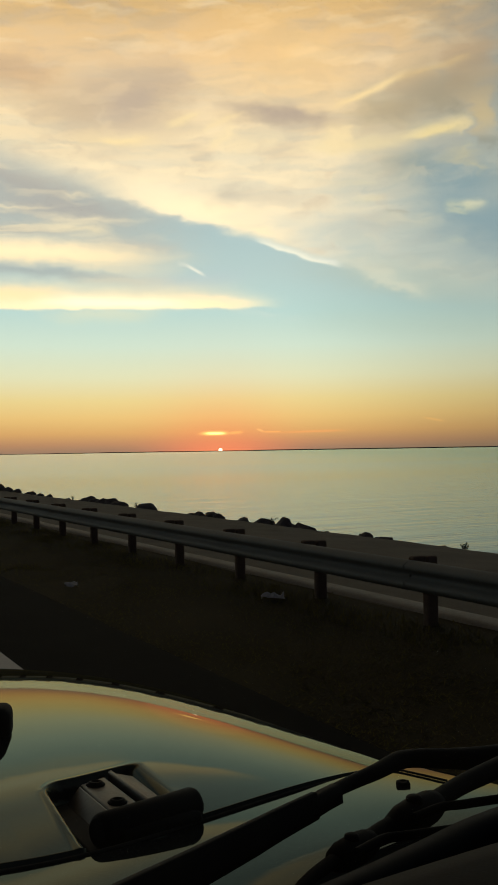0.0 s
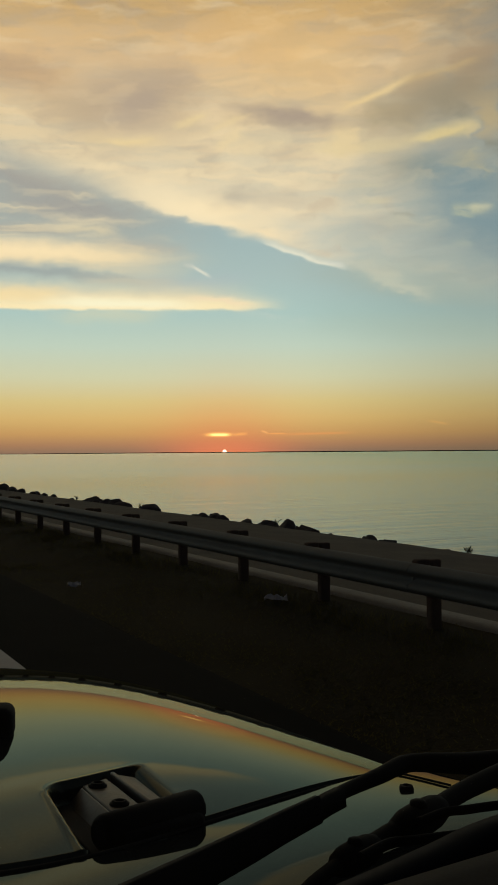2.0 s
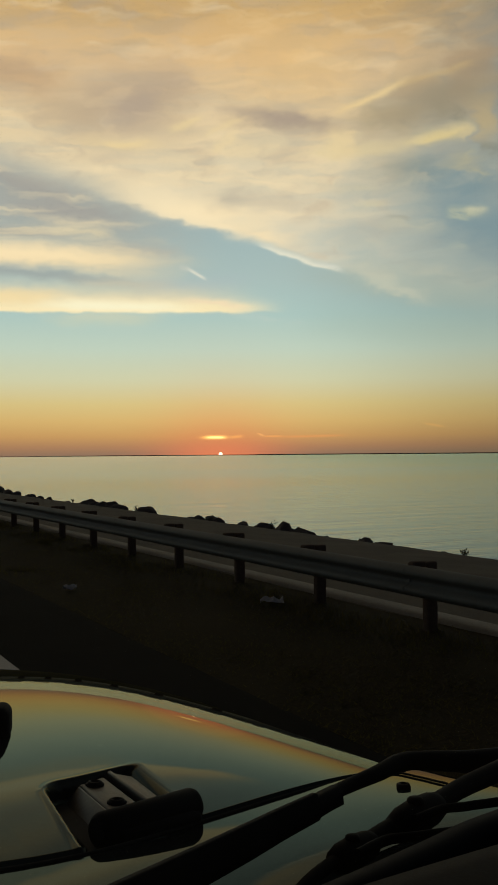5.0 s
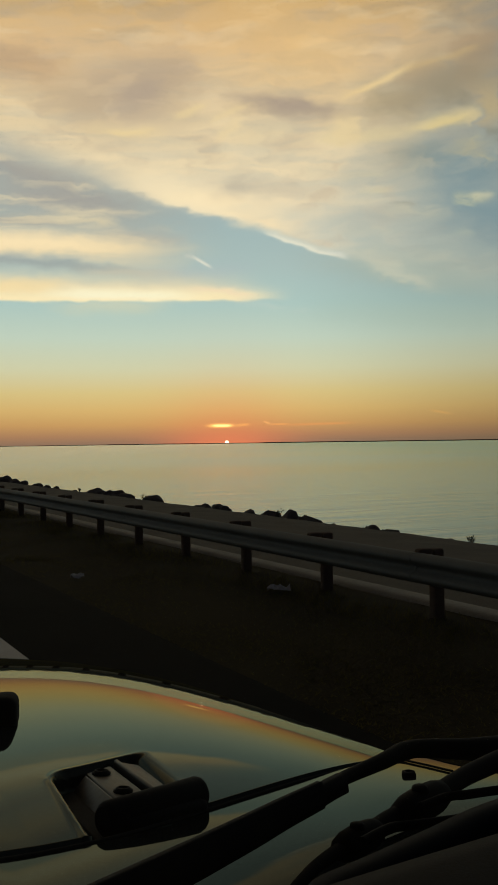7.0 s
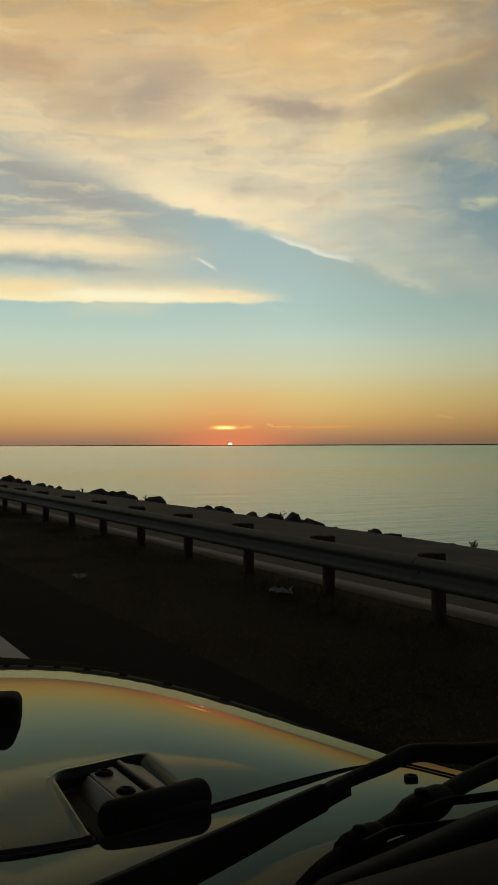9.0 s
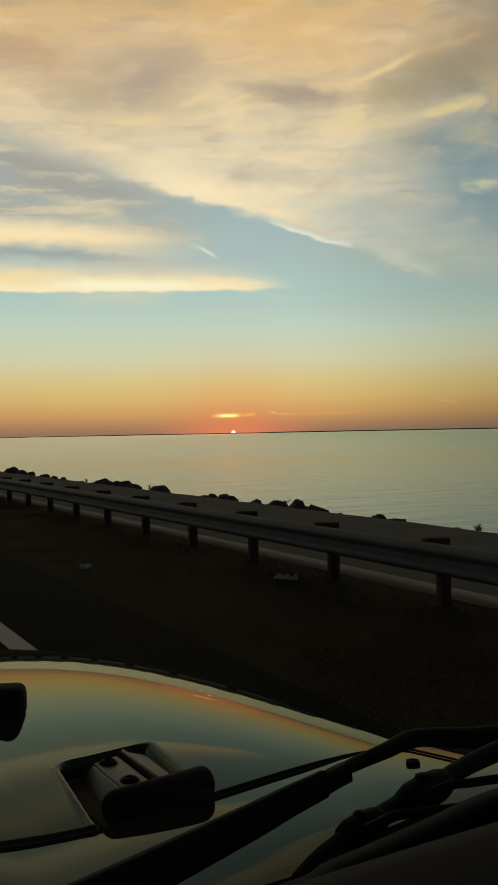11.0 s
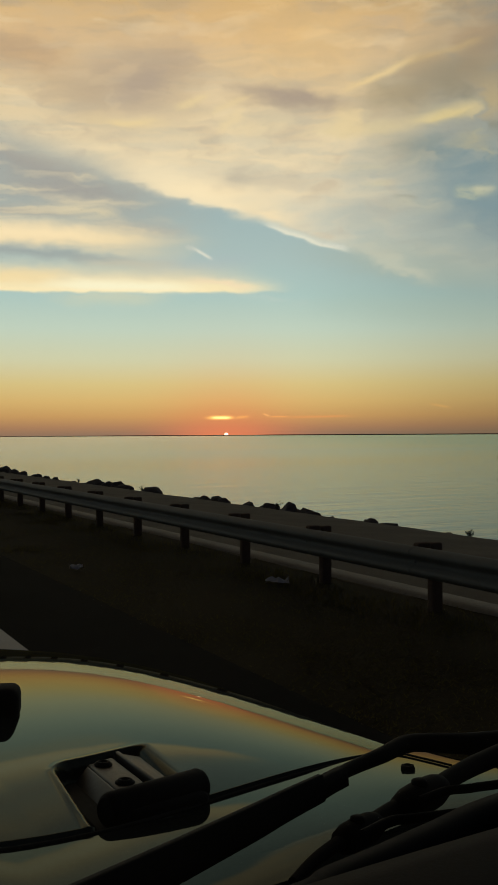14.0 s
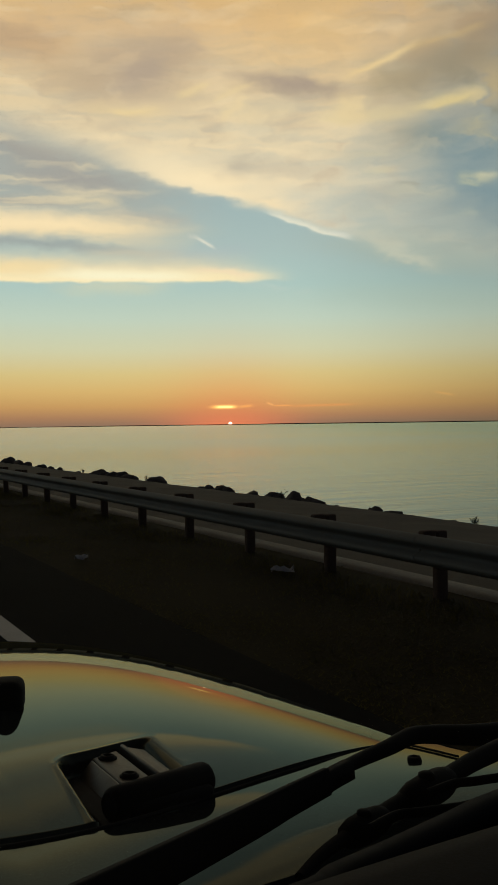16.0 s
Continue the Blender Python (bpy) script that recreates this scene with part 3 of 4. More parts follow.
ground_xs = [-40, -25, -19, -16, -13.5, -11, -9, -3, 2.9] + [3.1 + 0.25 * i for i in range(12)]
ground = strip_sheet("ground", ground_xs, -120, 420, 0.9, across, SOIL, 0.012)
tagged(ground, "dark soil verge of the causeway with dry grass", "ground", kind="structure")
shore_xs = [5.72, 5.82, 6.1, 7, 8, 8.6] + [8.8 + 0.3 * i for i in range(13)] + [12.65, 12.9, 13.6, 15, 17, 20, 30]
shore = strip_sheet("shore_ground", shore_xs, -120, 420, 0.7, lambda x: across(x) - (0.06 if x < 5.8 else 0.0), GRAVEL, 0.02)
tagged(shore, "brown gravel crest between the path and the sea", "ground", kind="structure")
road = strip_sheet("road", [-8.6, -4, 0, 3.05, 3.15], -120, 420, 6.0, lambda x: 0.0 if x < 3.1 else -0.03, ASPHALT)
tagged(road, "dark asphalt road and shoulder", "road", kind="structure")
path = strip_sheet("pavement", [5.83, 5.86, 6.0, 6.20, 6.23], -120, 420, 3.0, lambda x: 0.055 - 0.02 * (x - 5.9) - (0.1 if x in (5.83, 6.23) else 0), CONCRETE)
tagged(path, "narrow pale concrete edging strip behind the guardrail", "kerb", kind="structure")


def painted_line(x0, x1):
    bm = box((x1 - x0, 500, 0.004), ((x0 + x1) / 2, 140, 0.004))
    return tagged(link_mesh("edge_line", bm, LINE_PAINT, False), "worn white edge line on the asphalt", "road marking", kind="structure")


painted_line(1.70, 1.88)


def sea():
    bm = bmesh.new()
    xs = [-4600, -1500, -400, -100, -20, 0, 20, 60, 150, 400, 1200, 3000, 4600]
    rows = [[bm.verts.new((x, y, WATER_Z)) for x in xs] for y in xs]
    for a, b in zip(rows, rows[1:]):
        for i in range(len(xs) - 1):
            bm.faces.new((a[i], a[i + 1], b[i + 1], b[i]))
    return tagged(link_mesh("water", bm, WATER), "calm grey-green sea reflecting the dusk sky", "sea", kind="structure")


sea()


def far_shore():
    """The low land along the horizon."""
    bm = bmesh.new()
    last = None
    for i in range(301):
        az = radians(-30 + 120 * i / 300)
        d = 4350.0
        k = 0.5 + 0.5 * noise.noise((i * 0.05, 0.0, 5.0)) + 0.25 * noise.noise((i * 0.4, 2.0, 0.0))
        h = 2.6 + 2.8 * max(0.0, k) + (1.2 if az > radians(28) else 0.0)
        foot = Vector((math.sin(az) * d, math.cos(az) * d, WATER_Z - 1))
        back = Vector((math.sin(az) * (d + 120), math.cos(az) * (d + 120), WATER_Z - 1))
        row = [bm.verts.new(foot), bm.verts.new(foot + Vector((0, 0, h))), bm.verts.new(back + Vector((0, 0, h * 0.8))), bm.verts.new(back)]
        if last:
            for j in range(3):
                bm.faces.new((last[j], last[j + 1], row[j + 1], row[j]))
        last = row
    return tagged(link_mesh("backdrop", bm, LAND), "low dark land on the far horizon", "far shore", kind="structure")


far_shore()

# ---- guardrail ----
RAIL_X, RAIL_Z, POST_STEP, POST_Y = 5.33, 0.499, 1.905, 7.03
W_HALF = ((0.0, 0.138), (-0.022, 0.133), (-0.045, 0.121), (-0.074, 0.100), (-0.083, 0.085), (-0.083, 0.071), (-0.074, 0.055), (-0.030, 0.030), (-0.010, 0.014), (-0.006, 0.0))


def guardrail():
    rail = empty("guardrail", (RAIL_X, 0, 0), label="galvanised steel W-beam guardrail on dark timber posts beside the road", category="guardrail")
    front = list(W_HALF) + [(x, -z) for x, z in W_HALF[-2::-1]]
    ring = front + [(x + 0.005, z) for x, z in front[::-1]]
    length = POST_STEP * 2
    beam = sweep([(0, 0, 0), (0, length + 0.16, 0)], [(a, b) for a, b in ring])
    first = part("beam", beam, ZINC, rail, "weathered galvanised W-beam panel")
    first.location = (0, POST_Y - POST_STEP * 10, RAIL_Z)
    post = part("post", box((0.12, 0.095, 0.905), (0, 0, 0.4525), 0.022, segments=3), POST_WOOD, rail, "weathered dark timber post")
    block = part("spacer_block", box((0.145, 0.10, 0.30), (0, 0, 0), 0.024, segments=3), POST_WOOD, rail)
    bolt = part("bolt", lathe([(0.012, 0), (0.016, 0.003), (0.016, 0.006), (0.008, 0.012)], 10), ZINC, rail)
    for k in range(-10, 46):
        y = POST_Y + POST_STEP * k
        for src, at in ((post, (0.222, y, -0.245)), (block, (0.075, y, 0.518)), (bolt, (-0.006, y, RAIL_Z))):
            ob = src if k == -10 else src.copy()
            if k > -10:
                scene.collection.objects.link(ob)
            ob.location = at
            if src is bolt:
                ob.rotation_euler = (0, -math.pi / 2, 0)
            elif src is post:
                ob.rotation_euler = (radians(random.uniform(-1, 1)), 0, radians(random.uniform(-3, 3)))
        if k % 2 == 0 and k > -10:
            ob = first.copy()
            scene.collection.objects.link(ob)
            ob.location = (0.0 if k % 4 else -0.004, y, RAIL_Z)
    return rail


guardrail()

# ---- boulders on the crest ----
def rock_mesh(seed):
    bm = bmesh.new()
    bmesh.ops.create_icosphere(bm, subdivisions=3, radius=0.5)
    r = random.Random(seed)
    cuts = [(Vector((r.uniform(-1, 1), r.uniform(-1, 1), r.uniform(-0.3, 1))).normalized(), r.uniform(0.33, 0.46)) for _ in range(10)]
    for v in bm.verts:
        for way, d in cuts:
            over = v.co.dot(way) - d
            if over > 0:
                v.co -= way * over * 0.8
        v.co *= 1 + 0.16 * noise.noise(v.co * 3.1 + Vector((seed * 7.0, 0, 0))) + 0.06 * noise.noise(v.co * 9 + Vector((0, seed * 3.0, 0)))
    me = bpy.data.meshes.new("boulder")
    bm.to_mesh(me)
    bm.free()
    me.materials.append(ROCK)
    return me


ROCKS = [rock_mesh(i) for i in range(7)]


def boulders():
    r = random.Random(12)
    y, k = 4.0, 0
    while y < 92:
        cluster = noise.noise((y * 0.16, 4.4, 0.0)) + 0.25 * noise.noise((y * 0.6, 1.0, 0.0))
        gap = 0.62 if cluster > -0.02 else 1.7
        size = r.uniform(0.24, 0.50) * (1.2 if cluster > -0.02 else 0.7)
        rock = new("boulder", ROCKS[k % 7])
        x = 12.75 + r.uniform(-0.1, 0.6)
        rock.location = (x, y, across(x) + size * r.uniform(0.10, 0.24))
        rock.scale = (size * r.uniform(0.9, 1.4), size * r.uniform(1.0, 1.6), size * r.uniform(0.65, 1.0))
        rock.rotation_euler = (r.uniform(-0.3, 0.3), r.uniform(-0.3, 0.3), r.uniform(0, 6.28))
        tagged(rock, "dark rough riprap boulder on the shore crest", "rock", "riprap boulders")
        y += gap * r.uniform(0.6, 1.5)
        k += 1


boulders()


def riprap():
    """The rest of the rock slope, down to the water."""
    r = random.Random(5)
    bm = bmesh.new()
    for _ in range(900):
        y = r.uniform(-10, 95)
        x = r.uniform(13.5, 17.5)
        s = r.uniform(0.3, 0.8)
        m = Matrix.LocRotScale((x, y, across(x) + 0.02), Euler((r.uniform(0, 6), r.uniform(0, 6), r.uniform(0, 6))), (s, s * r.uniform(0.8, 1.3), s * 0.7))
        n0 = len(bm.verts)
        bmesh.ops.create_icosphere(bm, subdivisions=1, radius=0.5, matrix=m)
        bm.verts.ensure_lookup_table()
        for v in bm.verts[n0:]:
            v.co += Vector((r.uniform(-1, 1), r.uniform(-1, 1), r.uniform(-1, 1))) * 0.05 * s
    return tagged(link_mesh("riprap", bm, ROCK, False), "loose rock slope running down into the sea", "riprap", kind="stuff")


riprap()


def weed(x, y, tall, seed):
    """A thin dry weed: a few leaning stems with small leaves."""
    r = random.Random(seed)
    plant = empty("weed", (x, y, across(x) - 0.01), label="small dry weed on the gravel crest", category="weed", group="weeds on the crest")
    stems, verts, faces = None, [], []
    for _ in range(7):
        a, out, top = r.uniform(0, 6.28), r.uniform(0.1, 0.45) * tall, tall * r.uniform(0.6, 1.0)
        way = Vector((math.cos(a), math.sin(a), 0))
        line = [Vector((0, 0, 0)), way * out * 0.4 + Vector((0, 0, top * 0.6)), way * out + Vector((0, 0, top))]
        bm = sweep(line, circle(0.006, 5), [1.0, 0.8, 0.4], up=(0.3, 0.2, 1))
        stems = join(stems, bm) if stems else bm
        for _ in range(9):
            p = line[1].lerp(line[2], r.uniform(-0.3, 1.0)) + Vector((r.gauss(0, 0.02), r.gauss(0, 0.02), r.gauss(0, 0.02)))
            m = Euler((r.uniform(0, 6.28), r.uniform(0, 6.28), r.uniform(0, 6.28))).to_matrix()
            n = len(verts)
            verts += [tuple(p + m @ Vector(c) * r.uniform(0.02, 0.035)) for c in ((-1, 0, 0), (0, -0.4, 0.1), (1, 0, 0), (0, 0.4, 0.1))]
            faces.append((n, n + 1, n + 2, n + 3))
    part("stem", stems, BARK, plant)
    me = bpy.data.meshes.new("leaves")
    me.from_pydata(verts, [], faces)
    me.materials.append(LEAF)
    new("leaves", me).parent = plant


for k, (x, y, tall) in enumerate(((12.9, 15.2, 0.26), (12.8, 22.4, 0.20), (12.85, 23.1, 0.30), (12.9, 33.5, 0.34), (12.8, 41.0, 0.28))):
    weed(x, y, tall, 40 + k)


def grass():
    r = random.Random(3)
    verts, faces = [], []
    for _ in range(75000):
        y = 2.0 + 62 * r.random() ** 1.7
        x = 5.98 - 3.1 * r.random() ** 0.8
        if noise.noise((x * 1.1, y * 0.9, 1.0)) + r.uniform(-0.5, 0.5) < -0.15:
            continue
        tall = r.uniform(0.012, 0.036) + (0.05 * r.random() if 4.9 < x < 5.6 else 0.0)
        a = r.uniform(-1.4, 1.4) - 0.477
        w = 0.006 + 0.0004 * y
        lean = r.uniform(0.0, 0.09)
        b = r.uniform(0, 6.28)
        z = across(x) - 0.01
        n = len(verts)
        verts += [(x - w * math.cos(a), y - w * math.sin(a), z), (x + w * math.cos(a), y + w * math.sin(a), z), (x + lean * math.cos(b), y + lean * math.sin(b), z + tall)]
        faces.append((n, n + 1, n + 2))
    me = bpy.data.meshes.new("grass")
    me.from_pydata(verts, [], faces)
    for f in me.polygons:
        f.use_smooth = True
    me.normals_split_custom_set_from_vertices([(0.0, 0.0, 1.0)] * len(verts))
    me.materials.append(GRASS)
    return tagged(new("grass", me), "short dry grass on the dark verge", "grass", kind="stuff")


grass()

# ---- tree on the shore ----
def shore_tree(at, seed=4):
    r = random.Random(seed)
    tree = empty("tree", at, label="low wide shore tree with dark leaves and bare lower limbs", category="tree")
    wood, tips = None, []
    for k in range(6):
        a = k * 1.05 + r.uniform(-0.3, 0.3)
        out, tall = r.uniform(0.6, 1.7), r.uniform(0.55, 1.25)
        mid = Vector((math.cos(a) * out * 0.45, math.sin(a) * out * 0.45, tall * 0.5))
        end = Vector((math.cos(a) * out, math.sin(a) * out, tall))
        line = smooth_line([(0.05 * math.cos(a), 0.05 * math.sin(a), -0.3), mid + Vector((0, 0, -0.1)), end], 5)
        bm = sweep(line, circle(0.06, 7), [1.0 - 0.75 * i / (len(line) - 1) for i in range(len(line))], up=(0.3, 0.2, 1))
        wood = join(wood, bm) if wood else bm
        for i in range(4):
            b = a + r.uniform(-1.0, 1.0)
            q = mid.lerp(end, r.uniform(0.3, 1.0))
            e = q + Vector((math.cos(b) * r.uniform(0.3, 0.8), math.sin(b) * r.uniform(0.3, 0.8), r.uniform(-0.35, 0.35)))
            bm = sweep([q, (q + e) / 2 + Vector((0, 0, 0.05)), e], circle(0.018, 5), [1, 0.7, 0.3], up=(0.3, 0.2, 1))
            wood = join(wood, bm)
            tips += [e, (q + e) / 2]
        tips += [end, mid + Vector((0.2 * math.cos(a), 0.2 * math.sin(a), 0.1))]
    part("trunk", wood, BARK, tree, "forked brown trunk and limbs")
    verts, faces = [], []
    for tip in tips:
        for _ in range(100):
            p = tip + Vector((r.gauss(0, 0.24), r.gauss(0, 0.24), r.gauss(0.04, 0.16)))
            s = r.uniform(0.025, 0.055)
            m = Euler((r.uniform(0, 6.28), r.uniform(0, 6.28), r.uniform(0, 6.28))).to_matrix()
            n = len(verts)
            verts += [tuple(p + m @ Vector(c) * s) for c in ((-1, 0, 0), (0, -0.55, 0.1), (1, 0, 0), (0, 0.55, 0.1))]
            faces.append((n, n + 1, n + 2, n + 3))
    me = bpy.data.meshes.new("crown")
    me.from_pydata(verts, [], faces)
    me.materials.append(LEAF)
    crown = new("crown", me)
    crown.parent = tree
    crown["label"] = "ragged dark green leaf clumps"
    return tree


shore_tree((13.2, 101.5, -0.5))

# ---- litter on the verge ----
def litter(x, y, size, seed):
    bm = bmesh.new()
    bmesh.ops.create_grid(bm, x_segments=7, y_segments=5, size=0.5)
    for v in bm.verts:
        k = noise.noise(v.co * 3 + Vector((seed, 0, 0)))
        v.co = Vector((v.co.x * size * 1.4, v.co.y * size, 0.03 + size * 0.35 * (k + 0.35)))
    bmesh.ops.solidify(bm, geom=bm.faces[:], thickness=0.004)
    ob = link_mesh("litter", bm, PAPER, False)
    ob.location = (x, y, across(x) + 0.01)
    ob.rotation_euler = (0, 0, seed)
    return tagged(ob, "crumpled pale scrap of paper on the dry grass", "litter", "scraps on the verge")


litter(3.55, 11.5, 0.16, 1.3)
litter(5.05, 9.1, 0.18, 2.7)

# ---- railing and sign further along the shore ----
def shore_railing(y0, panels, step=1.65):
    fence = empty("pedestrian_railing", (12.3, y0, across(12.3)), label="weathered metal pedestrian railing with thin pickets and a looped end", category="railing")
    post = part("post", box((0.06, 0.10, 1.10), (0, 0, 0.55), 0.006), RAIL_PAINT, fence, "", False)
    bars = [part("top_rail", sweep([(0, 0, 0), (0, step, 0)], circle(0.026, 10)), RAIL_PAINT, fence), part("middle_rail", sweep([(0, 0, 0), (0, step, 0)], circle(0.02, 8)), RAIL_PAINT, fence), part("bottom_rail", sweep([(0, 0, 0), (0, step, 0)], circle(0.02, 8)), RAIL_PAINT, fence)]
    picket = part("picket", sweep([(0, 0, 0.14), (0, 0, 0.83)], circle(0.007, 6), up=(1, 0, 0)), RAIL_PAINT, fence)
    for k in range(panels + 1):
        ob = post if k == 0 else post.copy()
        if k:
            scene.collection.objects.link(ob)
        ob.location = (0, k * step, -0.02)
        if k == panels:
            break
        for bar, z in zip(bars, (1.08, 0.84, 0.13)):
            ob = bar if k == 0 else bar.copy()
            if k:
                scene.collection.objects.link(ob)
            ob.location = (0, k * step, z)
        for i in range(12):
            ob = picket if k + i == 0 else picket.copy()
            if k + i:
                scene.collection.objects.link(ob)
            ob.location = (0, k * step + step * (i + 1) / 13, 0)
    loop = [(0, -0.24 * math.sin(math.pi * i / 10), 0.82 + 0.26 * math.cos(math.pi * i / 10)) for i in range(11)]
    part("end_loop", sweep(loop, circle(0.026, 10), up=(1, 0, 0)), RAIL_PAINT, fence, "curved end of the hand rail")
    return fence


shore_railing(66.0, 20)


def road_sign(at):
    sign = empty("road_sign", at, label="tall dark green road sign on a thin steel post", category="road sign")
    part("post", box((0.05, 0.05, 2.6), (0, 0, 1.1), 0.004), STEEL, sign, "thin galvanised post", False)
    panel = part("panel", box((0.82, 0.012, 1.36), (0, -0.03, 3.0), 0.004), SIGN_GREEN, sign, "dark green panel", False)
    for z, w in ((3.35, 0.5), (3.1, 0.6), (2.75, 0.4), (2.55, 0.5)):
        bar = part("text_bar", box((w, 0.003, 0.1), (0, -0.04, z)), SIGN_WHITE, panel, "pale bar of lettering", False)
    sign.rotation_euler = (0, 0, radians(-8))
    return sign


road_sign((12.5, 11.5, -0.25))

# ---- the car ----
EYE_Z, K = 1.65, 0.75


def crown_z(x, y):
    """Height of the hood's crown on its outer half."""
    u, v = x / K - 0.6, y / K - 1.5
    z = 1.1576 - 0.0996 * u - 0.0521 * v + 0.0394 * u * u - 0.071 * u * v - 0.0111 * v * v
    z += -0.4258 * u ** 3 - 0.0049 * u * u * v + 0.0357 * u * v * v - 0.0125 * v ** 3
    return EYE_Z + K * (z - EYE_Z)


def hood_z(x, y):
    x = abs(x)
    x0 = 0.14
    if x >= x0:
        return crown_z(x, y)
    slope = (crown_z(x0 + 0.001, y) - crown_z(x0, y)) / 0.001
    return crown_z(x0, y) - slope * (x0 * x0 - x * x) / (2 * x0)


def rear_edge(x):
    x = abs(x)
    return 0.66 + 0.55 * x - 0.15 * x * x


def front_edge(x):
    return 2.11 - 0.10 * (x / 0.74) ** 2 - 0.38 * (x / 0.718) ** 8


def pocket(x, y):
    """Depth of the recess that holds the windshield stop."""
    px, py = x - 0.331, y - 0.905
    a, b = px - 0.10 * py, 0.86 * (py - 0.60 * px) - 0.015
    qx, qy = abs(a) - 0.050, abs(b) - 0.063
    d = math.hypot(max(qx, 0), max(qy, 0)) + min(max(qx, qy), 0) - 0.017
    t = min(max((0.004 - d) / 0.008, 0.0), 1.0)
    fade = min(max((0.066 - a) / 0.055, 0.0), 1.0)
    t *= fade * fade * (3 - 2 * fade)
    lip = fade * 0.0007 * math.exp(-((d - 0.006) / 0.0035) ** 2)
    return -0.020 * t * t * (3 - 2 * t) + lip


car = empty("car", (0, 0, 0), label="black off-road car with a broad glossy hood and flat windshield", category="car")


def hood():
    xs = [-0.718 + 0.918 * i / 26 for i in range(26)] + [0.2 + 0.26 * i / 90 for i in range(90)] + [0.46 + 0.257 * i / 40 for i in range(41)] + [0.718]
    bs = [0.30 * i / 110 for i in range(110)] + [0.30 + 0.698 * i / 60 for i in range(61)] + [1.0]
    bm = bmesh.new()
    rows = []

    def skirt(x, y, drop):
        return bm.verts.new((x, y, hood_z(min(max(x, -0.718), 0.718), y) - drop))

    for b in bs:
        row = []
        for x in xs:
            y = rear_edge(x) + (front_edge(x) - rear_edge(x)) * b
            z = hood_z(x, y)
            if 0.2 < x < 0.48 and y < 1.15:
                z += pocket(x, y)
            row.append(bm.verts.new((x, y, z)))
        y0, y1 = row[0].co.y, row[-1].co.y
        left = [skirt(-0.7205, y0, 0.05), skirt(-0.7195, y0, 0.014), skirt(-0.7185, y0, 0.004)]
        right = [skirt(0.7185, y1, 0.004), skirt(0.7195, y1, 0.014), skirt(0.7205, y1, 0.05)]
        rows.append(left + row + right)
    for dy, drop in ((0.001, 0.004), (0.002, 0.015), (0.003, 0.06)):
        rows.append([bm.verts.new((v.co.x, v.co.y + dy, v.co.z - drop)) for v in rows[-1 if drop == 0.004 else -2 if drop == 0.015 else -3]])
    rows.insert(0, [bm.verts.new((v.co.x, v.co.y - 0.003, v.co.z - 0.02)) for v in rows[0]])
    for a, b in zip(rows, rows[1:]):
        for i in range(len(a) - 1):
            bm.faces.new((a[i], a[i + 1], b[i + 1], b[i]))
    rim = set(rows[-4])
    for e in bm.edges:
        if e.verts[0] in rim and e.verts[1] in rim:
            e.smooth = False
    return part("hood", bm, PAINT, car, "glossy black hood mirroring the dusk sky")


bonnet = hood()


def cowl_z(x, y):
    """The cowl climbs gently towards the windshield and its outer ends."""
    rise = min(max(rear_edge(x) - 0.005 - y, 0.0), 0.19)
    return hood_z(min(max(x, -0.718), 0.718), y) - 0.004 + 0.055 * rise + 0.22 * max(abs(x) - 0.49, 0.0) ** 2


def cowl():
    bm = bmesh.new()
    xs = [-0.716 + 1.432 * i / 60 for i in range(61)]
    rows = []
    for j in (0.0, 0.05, 0.12, 1, 2, 3, 4, 5, 6, 7, 8):
        row = []
        for x in xs:
            y = rear_edge(x) - 0.005 - (rear_edge(x) - 0.005 - 0.50) * j / 8
            row.append(bm.verts.new((x, y, cowl_z(x, y))))
        rows.append(row)
    rows.insert(0, [bm.verts.new((v.co.x, v.co.y + 0.003, v.co.z - 0.03)) for v in rows[0]])
    for a, b in zip(rows, rows[1:]):
        for i in range(len(a) - 1):
            bm.faces.new((a[i], b[i], b[i + 1], a[i + 1]))
    return part("cowl", bm, PAINT, car, "glossy black cowl behind the hood")


cowl()
# black tube added to draw the shaded gap between hood and cowl
gap_line = [(x, rear_edge(x) - 0.004, hood_z(x, rear_edge(x)) - 0.004) for x in [-0.74 + 1.48 * i / 60 for i in range(61)]]
part("hood_seal", sweep(gap_line, circle(0.0022, 8)), RUBBER, car, "black tube added for the dark gap along the hood")


